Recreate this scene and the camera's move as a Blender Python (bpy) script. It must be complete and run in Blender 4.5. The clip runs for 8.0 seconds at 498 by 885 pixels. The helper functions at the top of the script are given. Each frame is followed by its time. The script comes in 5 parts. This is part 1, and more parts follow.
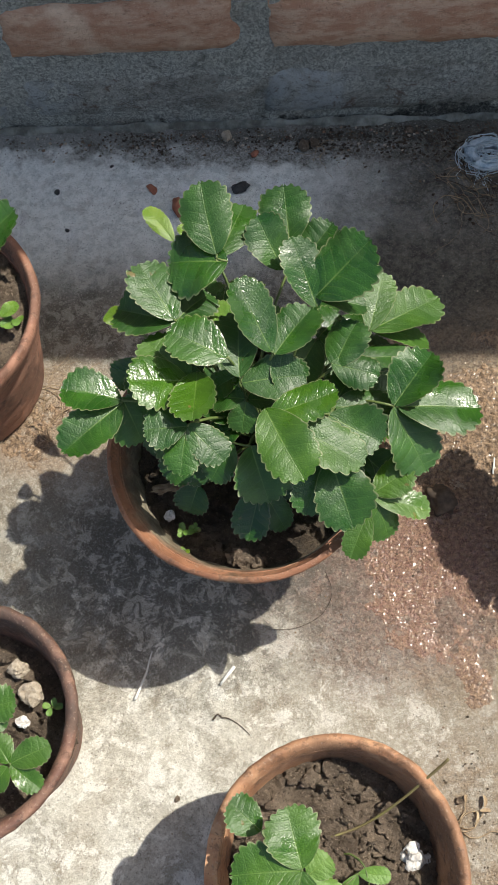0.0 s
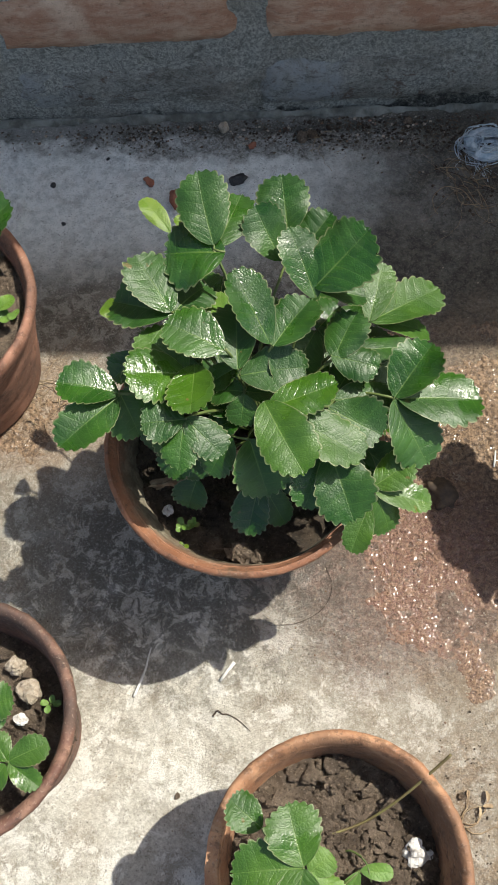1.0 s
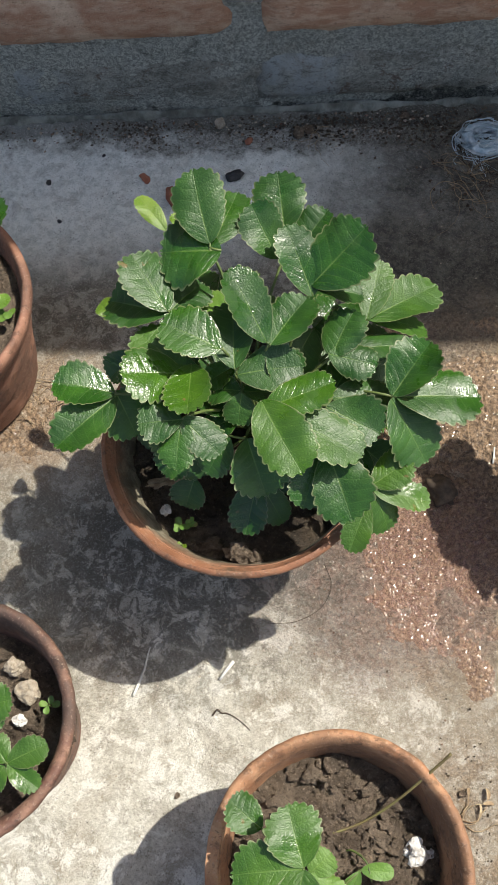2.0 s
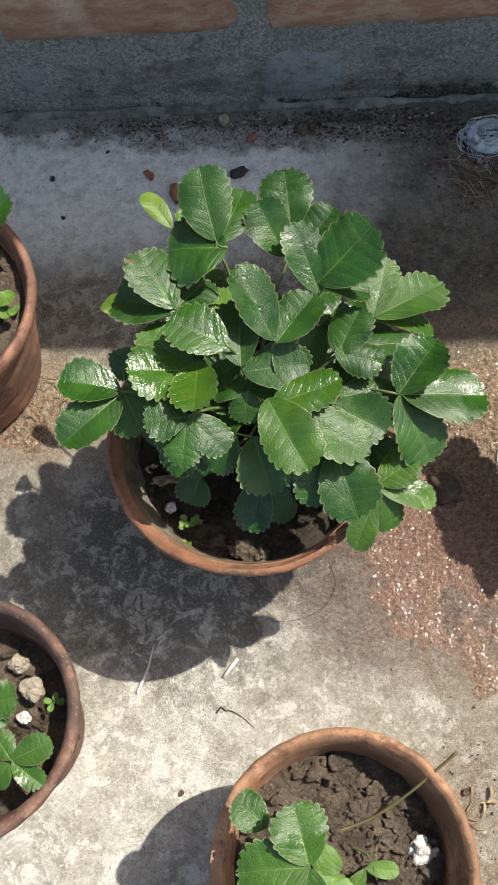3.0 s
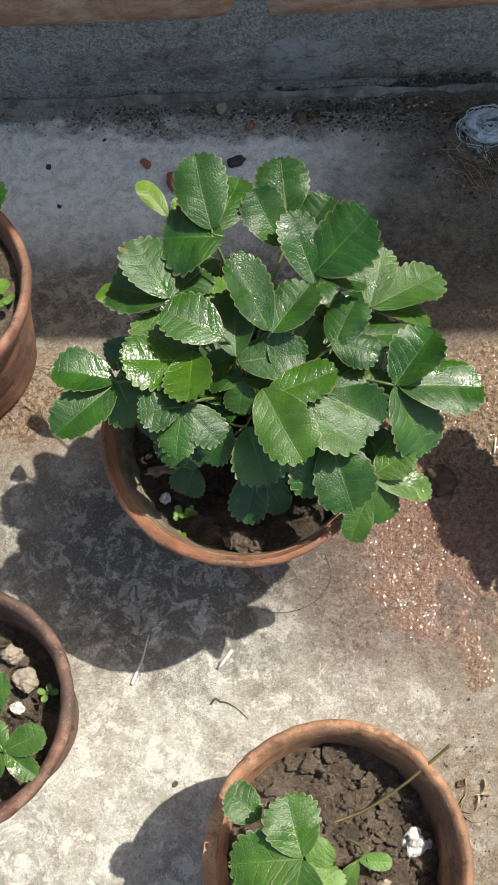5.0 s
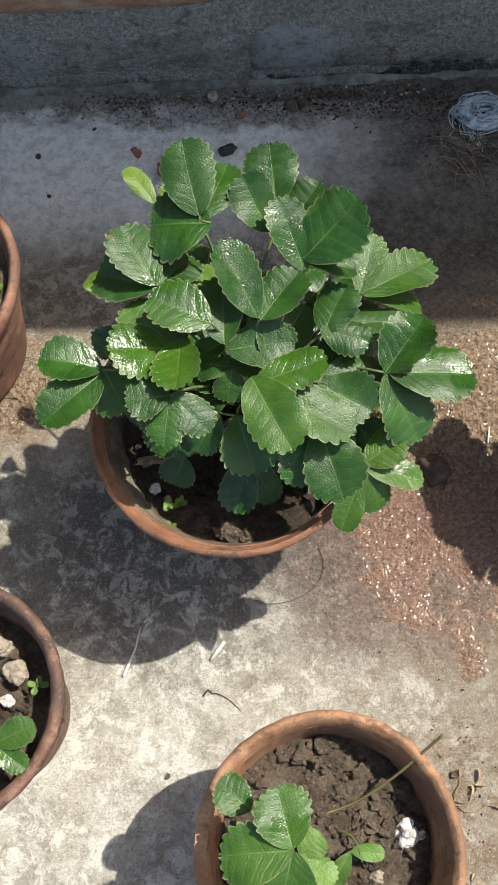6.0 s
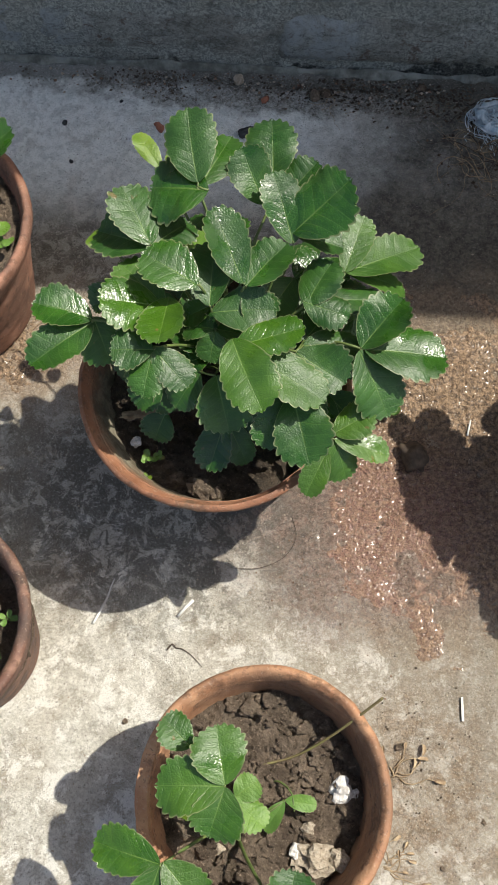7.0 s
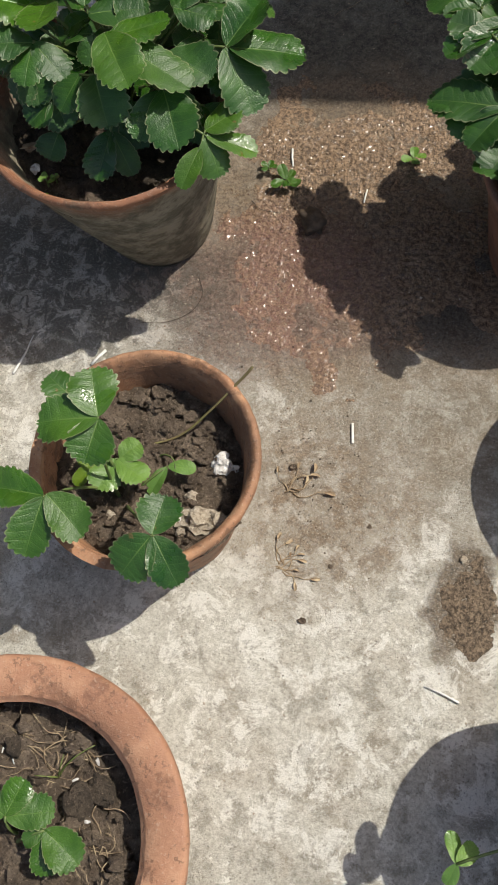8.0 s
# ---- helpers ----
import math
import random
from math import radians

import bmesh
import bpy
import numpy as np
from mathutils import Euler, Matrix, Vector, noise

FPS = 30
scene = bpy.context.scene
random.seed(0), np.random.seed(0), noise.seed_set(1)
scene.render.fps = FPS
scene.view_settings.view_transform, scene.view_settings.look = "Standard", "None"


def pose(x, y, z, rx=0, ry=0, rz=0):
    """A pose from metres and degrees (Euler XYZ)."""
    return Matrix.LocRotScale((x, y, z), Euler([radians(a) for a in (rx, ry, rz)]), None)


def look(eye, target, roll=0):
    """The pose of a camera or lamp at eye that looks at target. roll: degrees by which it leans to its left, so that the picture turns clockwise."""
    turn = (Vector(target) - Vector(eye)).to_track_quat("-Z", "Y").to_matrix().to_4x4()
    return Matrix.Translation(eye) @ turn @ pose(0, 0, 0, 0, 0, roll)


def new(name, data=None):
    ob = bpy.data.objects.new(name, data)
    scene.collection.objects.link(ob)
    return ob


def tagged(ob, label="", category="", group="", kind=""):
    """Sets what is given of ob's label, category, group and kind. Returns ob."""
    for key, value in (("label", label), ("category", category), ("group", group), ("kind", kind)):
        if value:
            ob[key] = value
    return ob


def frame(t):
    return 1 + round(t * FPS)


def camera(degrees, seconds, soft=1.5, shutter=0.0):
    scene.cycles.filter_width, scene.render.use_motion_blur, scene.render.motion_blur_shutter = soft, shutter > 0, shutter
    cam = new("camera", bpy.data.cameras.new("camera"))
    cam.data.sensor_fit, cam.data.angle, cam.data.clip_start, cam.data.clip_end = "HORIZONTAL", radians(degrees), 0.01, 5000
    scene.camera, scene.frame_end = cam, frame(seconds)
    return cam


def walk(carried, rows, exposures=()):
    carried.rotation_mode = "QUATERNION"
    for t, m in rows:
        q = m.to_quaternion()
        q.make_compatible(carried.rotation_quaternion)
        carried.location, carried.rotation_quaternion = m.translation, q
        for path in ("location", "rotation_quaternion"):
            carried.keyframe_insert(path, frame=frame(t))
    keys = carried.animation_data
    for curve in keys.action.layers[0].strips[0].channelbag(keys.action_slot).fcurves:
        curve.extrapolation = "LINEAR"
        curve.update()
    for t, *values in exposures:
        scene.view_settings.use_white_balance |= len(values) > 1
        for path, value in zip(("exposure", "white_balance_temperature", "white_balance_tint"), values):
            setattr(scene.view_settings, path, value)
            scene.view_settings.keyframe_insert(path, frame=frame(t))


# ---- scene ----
cam = camera(31.4, 8.0, soft=0.7)
PATH = [
    (0, (0.05, 0.327, 0.737), (-0.077, 1.096, -1.105), -9.2),
    (0.5, (0.048, 0.327, 0.731), (-0.076, 1.096, -1.111), -9.2),
    (1, (0.05, 0.328, 0.73), (-0.076, 1.089, -1.116), -9.5),
    (2.5, (0.051, 0.333, 0.728), (-0.073, 1.079, -1.124), -10.0),
    (3, (0.047, 0.333, 0.728), (-0.077, 1.075, -1.125), -9.8),
    (3.5, (0.046, 0.334, 0.726), (-0.079, 1.071, -1.129), -9.7),
    (4, (0.045, 0.334, 0.726), (-0.077, 1.063, -1.132), -9.4),
    (5.5, (0.051, 0.334, 0.722), (-0.069, 1.053, -1.14), -9.7),
    (6, (0.054, 0.333, 0.718), (-0.063, 1.044, -1.147), -9.7),
    (6.5, (0.068, 0.32, 0.716), (-0.062, 1.021, -1.153), -9.5),
    (6.7, (0.073, 0.318, 0.728), (-0.054, 1.011, -1.144), -7.8),
    (7, (0.084, 0.303, 0.733), (-0.073, 1.008, -1.132), -7.2),
    (7.3, (0.118, 0.235, 0.738), (-0.083, 0.976, -1.109), -8.4),
    (7.5, (0.12, 0.213, 0.732), (-0.068, 0.923, -1.128), -6.8),
    (7.6, (0.126, 0.187, 0.722), (-0.052, 0.903, -1.137), -5.2),
    (7.7, (0.145, 0.163, 0.714), (-0.039, 0.854, -1.154), -6.3),
    (7.8, (0.155, 0.138, 0.705), (-0.024, 0.846, -1.157), -5.9),
    (7.9, (0.184, 0.105, 0.7), (-0.005, 0.805, -1.164), -9.0),
    (8, (0.191, 0.095, 0.703), (0.017, 0.791, -1.164), -9.8),
]
walk(cam, [(t, look(eye, target, roll)) for t, eye, target, roll in PATH], [(0.0, 0.35, 6780.0, 7.0), (6.0, 0.35, 6780.0, 7.0), (7.2, 0.25, 6780.0, 7.0), (7.7, -0.03, 6780.0, 7.0), (8.0, -0.08, 6780.0, 8.0)])

# ---- daylight ----
SUN_WAY = Vector((0.565, 0.252, 1.0)).normalized()
sun = new("sun", bpy.data.lights.new("sun", "SUN"))
sun.data.energy, sun.data.angle, sun.data.color = 4.85, radians(0.55), (1.0, 0.955, 0.88)
sun.matrix_world = look(SUN_WAY * 10, (0, 0, 0))
world = bpy.data.worlds.new("sky")
scene.world = world
world.use_nodes = True
sky = world.node_tree.nodes.new("ShaderNodeTexSky")
sky.sky_type, sky.sun_disc, sky.dust_density = "NISHITA", False, 2.5
sky.sun_elevation, sky.sun_rotation = math.asin(SUN_WAY.z), math.atan2(SUN_WAY.x, SUN_WAY.y)
world.node_tree.links.new(sky.outputs[0], world.node_tree.nodes["Background"].inputs[0])
world.node_tree.nodes["Background"].inputs[1].default_value = 0.137


# ---- materials ----
class Nodes:
    """A short way to write node materials."""

    def __init__(self, name):
        self.mat = bpy.data.materials.new(name)
        self.mat.use_nodes = True
        self.tree = self.mat.node_tree
        self.bsdf = self.tree.nodes["Principled BSDF"]
        self.out = self.tree.nodes["Material Output"]
        self.where = self.tree.nodes.new("ShaderNodeNewGeometry").outputs["Position"]
        self.skew = self.stretched(1, 1, 1)

    def put(self, socket, value):
        if isinstance(value, bpy.types.NodeSocket):
            self.tree.links.new(value, socket)
        elif isinstance(value, (tuple, list)) and len(value) == 3 and socket.type == "RGBA":
            socket.default_value = (*value, 1)
        else:
            socket.default_value = value

    def set(self, **values):
        for key, value in values.items():
            self.put(self.bsdf.inputs[key.replace("_", " ")], value)

    def math(self, kind, a, b=0.0, c=0.0, clamp=False):
        n = self.tree.nodes.new("ShaderNodeMath")
        n.operation, n.use_clamp = kind, clamp
        for socket, value in zip(n.inputs, (a, b, c)):
            self.put(socket, value)
        return n.outputs[0]

    def noise(self, scale, detail=4.0, rough=0.55, where=None, warp=0.0):
        n = self.tree.nodes.new("ShaderNodeTexNoise")
        for key, value in (("Scale", scale), ("Detail", detail), ("Roughness", rough), ("Distortion", warp)):
            n.inputs[key].default_value = value
        self.put(n.inputs["Vector"], where or self.skew)
        return n.outputs["Fac"]

    def cells(self, scale, where=None, kind="F1"):
        n = self.tree.nodes.new("ShaderNodeTexVoronoi")
        n.feature, n.inputs["Scale"].default_value = kind, scale
        self.put(n.inputs["Vector"], where or self.skew)
        return n.outputs["Distance"]

    def ramp(self, value, low, high, a=0.0, b=1.0):
        n = self.tree.nodes.new("ShaderNodeMapRange")
        n.interpolation_type = "SMOOTHSTEP"
        for socket, v in zip(n.inputs, (value, low, high, a, b)):
            self.put(socket, v)
        return n.outputs[0]

    def mix(self, fac, a, b, kind="MIX"):
        n = self.tree.nodes.new("ShaderNodeMix")
        n.data_type, n.blend_type = "RGBA", kind
        for socket, v in zip((n.inputs[0], n.inputs[6], n.inputs[7]), (fac, a, b)):
            self.put(socket, v)
        return n.outputs[2]

    def axis(self, name, where=None):
        n = self.tree.nodes.new("ShaderNodeSeparateXYZ")
        self.put(n.inputs[0], where or self.where)
        return n.outputs[name]

    def stretched(self, sx, sy, sz):
        """Coordinates for a texture, turned so that no face lies along its lattice."""
        n = self.tree.nodes.new("ShaderNodeMapping")
        n.inputs["Scale"].default_value, n.inputs["Rotation"].default_value, n.inputs["Location"].default_value = (sx, sy, sz), (0.61, 0.43, 0.37), (3.17, 1.73, 2.39)
        self.put(n.inputs["Vector"], self.where)
        return n.outputs[0]

    def blob(self, x, y, rx, ry, edge=0.35, ragged=0.5, scale=14):
        """A stain with a ragged rim round (x, y)."""
        dx = self.math("DIVIDE", self.math("SUBTRACT", self.axis("X"), x), rx)
        dy = self.math("DIVIDE", self.math("SUBTRACT", self.axis("Y"), y), ry)
        d = self.math("SQRT", self.math("ADD", self.math("MULTIPLY", dx, dx), self.math("MULTIPLY", dy, dy)))
        d = self.math("ADD", d, self.math("MULTIPLY", self.math("SUBTRACT", self.noise(scale, 6, 0.65), 0.5), ragged * 2))
        return self.ramp(d, 1 - edge, 1 + edge, 1.0, 0.0)

    def bump(self, height, distance=0.001, strength=1.0, under=None):
        n = self.tree.nodes.new("ShaderNodeBump")
        n.inputs["Distance"].default_value, n.inputs["Strength"].default_value = distance, strength
        self.put(n.inputs["Height"], height)
        if under:
            self.put(n.inputs["Normal"], under)
        return n.outputs[0]

    def chance(self):
        return self.tree.nodes.new("ShaderNodeObjectInfo").outputs["Random"]


def concrete_floor():
    m = Nodes("weathered_concrete")
    big, mid, fine, grain = m.noise(7, 5, 0.6), m.noise(55, 9, 0.72), m.noise(170, 8, 0.82, warp=0.5), m.noise(520, 6, 0.85, warp=0.4)
    speck, patch, flake = m.noise(310, 6, 0.8, warp=0.5), m.noise(22, 8, 0.7, warp=0.4), m.noise(64, 10, 0.74, warp=0.5)
    pits = m.cells(260)
    col = m.mix(m.ramp(big, 0.35, 0.68), (0.27, 0.24, 0.19), (0.34, 0.31, 0.25))
    col = m.mix(m.ramp(patch, 0.38, 0.57, 0.6, 0.0), col, (0.20, 0.172, 0.128))
    col = m.mix(m.ramp(flake, 0.51, 0.55, 0.0, 0.5), col, (0.58, 0.555, 0.485))
    col = m.mix(m.ramp(mid, 0.38, 0.47, 0.4, 0.0), col, (0.16, 0.142, 0.108))
    col = m.mix(m.ramp(fine, 0.56, 0.62, 0.0, 0.55), col, (0.14, 0.127, 0.098))
    col = m.mix(m.ramp(fine, 0.38, 0.43, 0.5, 0.0), col, (0.62, 0.595, 0.52))
    # lime-washed pale stretch in the foreground
    lime = m.math("MULTIPLY", m.blob(-0.07, 0.29, 0.30, 0.18, 0.6, 0.5, 9), m.ramp(m.noise(30, 10, 0.8), 0.44, 0.52, 0.4, 0.95))
    lime = m.math("MAXIMUM", lime, m.math("MULTIPLY", m.blob(0.21, 0.15, 0.20, 0.16, 0.5, 0.6, 9), m.ramp(mid, 0.40, 0.52, 0.35, 0.9)))
    col = m.mix(lime, col, m.mix(m.ramp(speck, 0.4, 0.6), (0.78, 0.755, 0.68), (0.55, 0.525, 0.45)))
    tan = m.math("MULTIPLY", m.ramp(m.noise(15, 8, 0.72, warp=0.7), 0.47, 0.6), m.math("SUBTRACT", 1.0, m.math("MULTIPLY", lime, 0.5)))
    col = m.mix(m.math("MULTIPLY", tan, 0.5), col, m.mix(m.ramp(fine, 0.4, 0.6), (0.22, 0.168, 0.112), (0.42, 0.345, 0.25)))
    scale = m.math("MULTIPLY", m.ramp(m.noise(40, 9, 0.78, warp=0.4), 0.52, 0.56), m.ramp(lime, 0.1, 0.6, 0.2, 0.85))
    col = m.mix(scale, col, (0.84, 0.82, 0.755))
    # blue-grey cement film along the wall
    film = m.math("MULTIPLY", m.blob(-0.22, 0.90, 0.42, 0.095, 0.4, 0.5, 14), m.ramp(mid, 0.33, 0.5, 0.7, 1.0))
    film = m.math("MAXIMUM", film, m.math("MULTIPLY", m.blob(-0.30, 0.97, 0.16, 0.06, 0.4, 0.6, 16), 0.8))
    film = m.math("MAXIMUM", film, m.math("MULTIPLY", m.blob(0.04, 0.91, 0.06, 0.05, 0.4, 0.9, 20), 0.75))
    col = m.mix(film, col, m.mix(m.ramp(m.noise(95, 8, 0.8), 0.44, 0.6), (0.90, 0.93, 0.90), (0.66, 0.70, 0.67)))
    col = m.mix(m.math("MULTIPLY", film, m.ramp(speck, 0.60, 0.66, 0.0, 0.75)), col, (0.13, 0.125, 0.11))
    # algae-dark stretch between the pots and the wall
    dark = m.blob(0.09, 0.765, 0.42, 0.075, 0.7, 0.6, 14)
    col = m.mix(m.math("MULTIPLY", dark, m.ramp(mid, 0.36, 0.6, 0.95, 0.55)), col, m.mix(m.ramp(flake, 0.47, 0.56), (0.105, 0.10, 0.085), (0.36, 0.345, 0.30)))
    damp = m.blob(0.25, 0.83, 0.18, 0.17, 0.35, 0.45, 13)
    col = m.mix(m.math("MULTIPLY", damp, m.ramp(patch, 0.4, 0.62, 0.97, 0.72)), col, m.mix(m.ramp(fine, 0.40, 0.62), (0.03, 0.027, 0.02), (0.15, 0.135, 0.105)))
    wash = m.blob(0.24, 0.42, 0.20, 0.13, 0.5, 0.5, 11)
    col = m.mix(m.math("MULTIPLY", wash, m.ramp(fine, 0.36, 0.6, 0.55, 0.15)), col, (0.20, 0.148, 0.098))
    # sandy and red-brown washed-out earth
    earth = m.blob(0.225, 0.59, 0.17, 0.155, 0.35, 0.55, 14)
    col = m.mix(m.math("MULTIPLY", earth, m.ramp(mid, 0.40, 0.58, 0.98, 0.7)), col, m.mix(m.ramp(speck, 0.38, 0.60), (0.15, 0.10, 0.064), (0.40, 0.30, 0.20)))
    # damp earth, coloured darker to deepen the shade of the reddish pot
    shade_soak = m.blob(0.285, 0.53, 0.08, 0.07, 0.4, 0.45, 14)
    col = m.mix(m.math("MULTIPLY", shade_soak, 0.8), col, m.mix(m.ramp(speck, 0.35, 0.62), (0.042, 0.034, 0.027), (0.15, 0.12, 0.09)))
    red = m.blob(0.13, 0.505, 0.11, 0.08, 0.5, 0.6, 18)
    col = m.mix(m.math("MULTIPLY", red, m.ramp(fine, 0.40, 0.6, 0.97, 0.6)), col, m.mix(m.ramp(speck, 0.38, 0.60), (0.10, 0.058, 0.044), (0.31, 0.20, 0.155)))
    earth2 = m.blob(0.185, 0.31, 0.075, 0.075, 0.6, 0.8, 18)
    col = m.mix(m.math("MULTIPLY", earth2, m.ramp(mid, 0.42, 0.56, 0.85, 0.4)), col, m.mix(m.ramp(speck, 0.35, 0.65), (0.12, 0.085, 0.055), (0.34, 0.25, 0.165)))
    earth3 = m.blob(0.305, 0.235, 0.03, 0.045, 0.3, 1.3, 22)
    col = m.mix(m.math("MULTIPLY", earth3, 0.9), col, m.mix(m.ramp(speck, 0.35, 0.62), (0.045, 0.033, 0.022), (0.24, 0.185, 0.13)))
    earth4 = m.blob(-0.19, 0.66, 0.07, 0.06, 0.5, 0.7, 22)
    col = m.mix(m.math("MULTIPLY", earth4, 0.7), col, m.mix(m.ramp(speck, 0.35, 0.62), (0.16, 0.10, 0.065), (0.40, 0.29, 0.20)))
    # dark blotches that paint extra shade into the big pot's cast shadow
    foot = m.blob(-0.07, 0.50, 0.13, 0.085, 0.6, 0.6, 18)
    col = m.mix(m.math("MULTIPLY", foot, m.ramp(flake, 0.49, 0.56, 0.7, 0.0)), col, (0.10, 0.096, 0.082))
    # dirt gathered along the foot of the wall
    line = m.blob(0.10, 0.970, 0.30, 0.024, 0.3, 1.5, 24)
    col = m.mix(m.math("MULTIPLY", line, m.ramp(fine, 0.38, 0.6, 0.95, 0.45)), col, m.mix(m.ramp(speck, 0.4, 0.6), (0.04, 0.036, 0.027), (0.14, 0.12, 0.09)))
    rest = m.blob(0.02, 0.992, 0.9, 0.016, 0.25, 1.2, 40)
    col = m.mix(m.math("MULTIPLY", rest, 0.7), col, (0.085, 0.08, 0.065))
    # sand grains and pits all over
    soiled = m.math("MAXIMUM", m.math("MAXIMUM", earth, red), damp)
    col = m.mix(m.ramp(grain, 0.53, 0.63, 0.0, 0.42), col, (0.075, 0.067, 0.053))
    col = m.mix(m.math("MULTIPLY", m.math("SUBTRACT", 1.0, m.math("MULTIPLY", soiled, 0.6), clamp=True), m.ramp(grain, 0.37, 0.47, 0.5, 0.0)), col, (0.72, 0.69, 0.62))
    col = m.mix(m.math("MULTIPLY", m.ramp(pits, 0.12, 0.2, 1.0, 0.0), m.ramp(patch, 0.45, 0.55, 0.05, 0.5)), col, (0.06, 0.053, 0.042))
    wet = m.math("MAXIMUM", m.math("MULTIPLY", m.math("MAXIMUM", m.math("MULTIPLY", earth, 0.6), red), m.ramp(mid, 0.40, 0.52)), m.math("MULTIPLY", damp, 0.6))
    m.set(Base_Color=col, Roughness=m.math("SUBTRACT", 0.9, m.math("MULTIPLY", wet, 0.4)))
    m.set(Coat_Weight=m.math("MULTIPLY", m.math("MAXIMUM", m.math("MULTIPLY", earth, 0.75), red), m.ramp(fine, 0.46, 0.54, 0.0, 1.0)), Coat_Roughness=0.12, Coat_Normal=m.bump(m.noise(620, 3, 0.6), 0.0009))
    relief = m.math("ADD", m.math("MULTIPLY", mid, 0.5), m.math("ADD", m.math("MULTIPLY", fine, 0.6), m.math("MULTIPLY", grain, 0.45)))
    relief = m.math("ADD", relief, m.math("MULTIPLY", m.ramp(pits, 0.1, 0.25), 0.12))
    relief = m.math("ADD", relief, m.math("MULTIPLY", m.math("MULTIPLY", m.math("MAXIMUM", earth, red), m.noise(170, 7, 0.85)), 1.5))
    m.set(Normal=m.bump(relief, 0.0036))
    return m.mat


def leaf_material(name, deep, light, gloss=0.4):
    m = Nodes(name)
    blade, lines = m.tree.nodes.new("ShaderNodeUVMap"), m.tree.nodes.new("ShaderNodeUVMap")
    blade.uv_map, lines.uv_map = "Blade", "Veins"
    u, v, q = m.axis("X", blade.outputs[0]), m.math("ABSOLUTE", m.axis("Y", blade.outputs[0])), m.axis("X", lines.outputs[0])
    rib = m.ramp(v, 0.0, m.ramp(u, 0.0, 1.0, 0.07, 0.03), 1.0, 0.0)
    off = m.math("ABSOLUTE", m.math("SUBTRACT", m.math("FRACT", m.math("ADD", q, 40.0)), 0.5))
    side = m.math("MULTIPLY", m.ramp(off, 0.0, 0.09, 1.0, 0.0), m.ramp(v, 0.9, 1.0, 1.0, 0.0))
    veins = m.math("MAXIMUM", rib, m.math("MULTIPLY", side, 0.6))
    odds = m.chance()
    blotch, pimple, soft = m.noise(48, 5, 0.6), m.noise(800, 3, 0.6), m.noise(210, 4, 0.6)
    net = m.cells(520, kind="DISTANCE_TO_EDGE")
    furrow = m.ramp(net, 0.0, 0.16, 1.0, 0.0)
    col = m.mix(m.ramp(blotch, 0.33, 0.7), deep, light)
    col = m.mix(m.ramp(odds, 0.5, 1.0, 0.0, 0.3), col, (light[0] * 1.5, light[1] * 1.25, light[2] * 1.1))
    col = m.mix(m.ramp(m.math("FRACT", m.math("MULTIPLY", odds, 5.7)), 0.45, 1.0, 0.0, 0.4), col, (deep[0] * 0.8, deep[1] * 0.8, deep[2] * 1.2))
    col = m.mix(m.math("MULTIPLY", furrow, 0.2), col, tuple(c * 0.5 for c in deep))
    col = m.mix(m.math("MULTIPLY", rib, m.ramp(u, 0.0, 0.8, 0.6, 0.2)), col, (0.18, 0.28, 0.07))
    col = m.mix(m.math("MULTIPLY", side, m.ramp(u, 0.0, 0.8, 0.2, 0.08)), col, (0.16, 0.26, 0.06))
    col = m.mix(m.ramp(pimple, 0.58, 0.75, 0.0, 0.22), col, (0.09, 0.18, 0.045))
    col = m.mix(m.ramp(v, 0.93, 0.99, 0.0, 0.55), col, (0.24, 0.25, 0.13))
    spot = m.math("MULTIPLY", m.ramp(m.noise(95, 3, 0.5), 0.68, 0.72), m.ramp(odds, 0.6, 0.7))
    col = m.mix(m.math("MULTIPLY", spot, 0.7), col, (0.16, 0.10, 0.035))
    wet = m.ramp(m.math("ADD", m.noise(32, 3, 0.5), m.math("MULTIPLY", m.math("SUBTRACT", m.math("FRACT", m.math("MULTIPLY", odds, 7.3)), 0.5), 0.22)), 0.53, 0.62)
    rough = m.math("ADD", m.math("SUBTRACT", gloss + 0.08, m.math("MULTIPLY", wet, 0.26)), m.math("MULTIPLY", m.math("SUBTRACT", soft, 0.5), 0.3))
    m.set(Base_Color=col, Roughness=rough, IOR=1.5, Specular_IOR_Level=0.6)
    high = m.math("ADD", m.math("MULTIPLY", m.math("MINIMUM", net, 0.4), 0.5), m.math("ADD", m.math("MULTIPLY", pimple, 0.14), m.math("MULTIPLY", soft, 0.42)))
    high = m.math("SUBTRACT", high, m.math("MULTIPLY", veins, 0.2))
    m.set(Normal=m.bump(high, 0.00055))
    glow = m.tree.nodes.new("ShaderNodeBsdfTranslucent")
    m.put(glow.inputs[0], m.mix(0.5, col, (0.16, 0.34, 0.03)))
    both = m.tree.nodes.new("ShaderNodeMixShader")
    both.inputs[0].default_value = 0.12
    m.tree.links.new(m.bsdf.outputs[0], both.inputs[1])
    m.tree.links.new(glow.outputs[0], both.inputs[2])
    m.tree.links.new(both.outputs[0], m.out.inputs[0])
    return m.mat


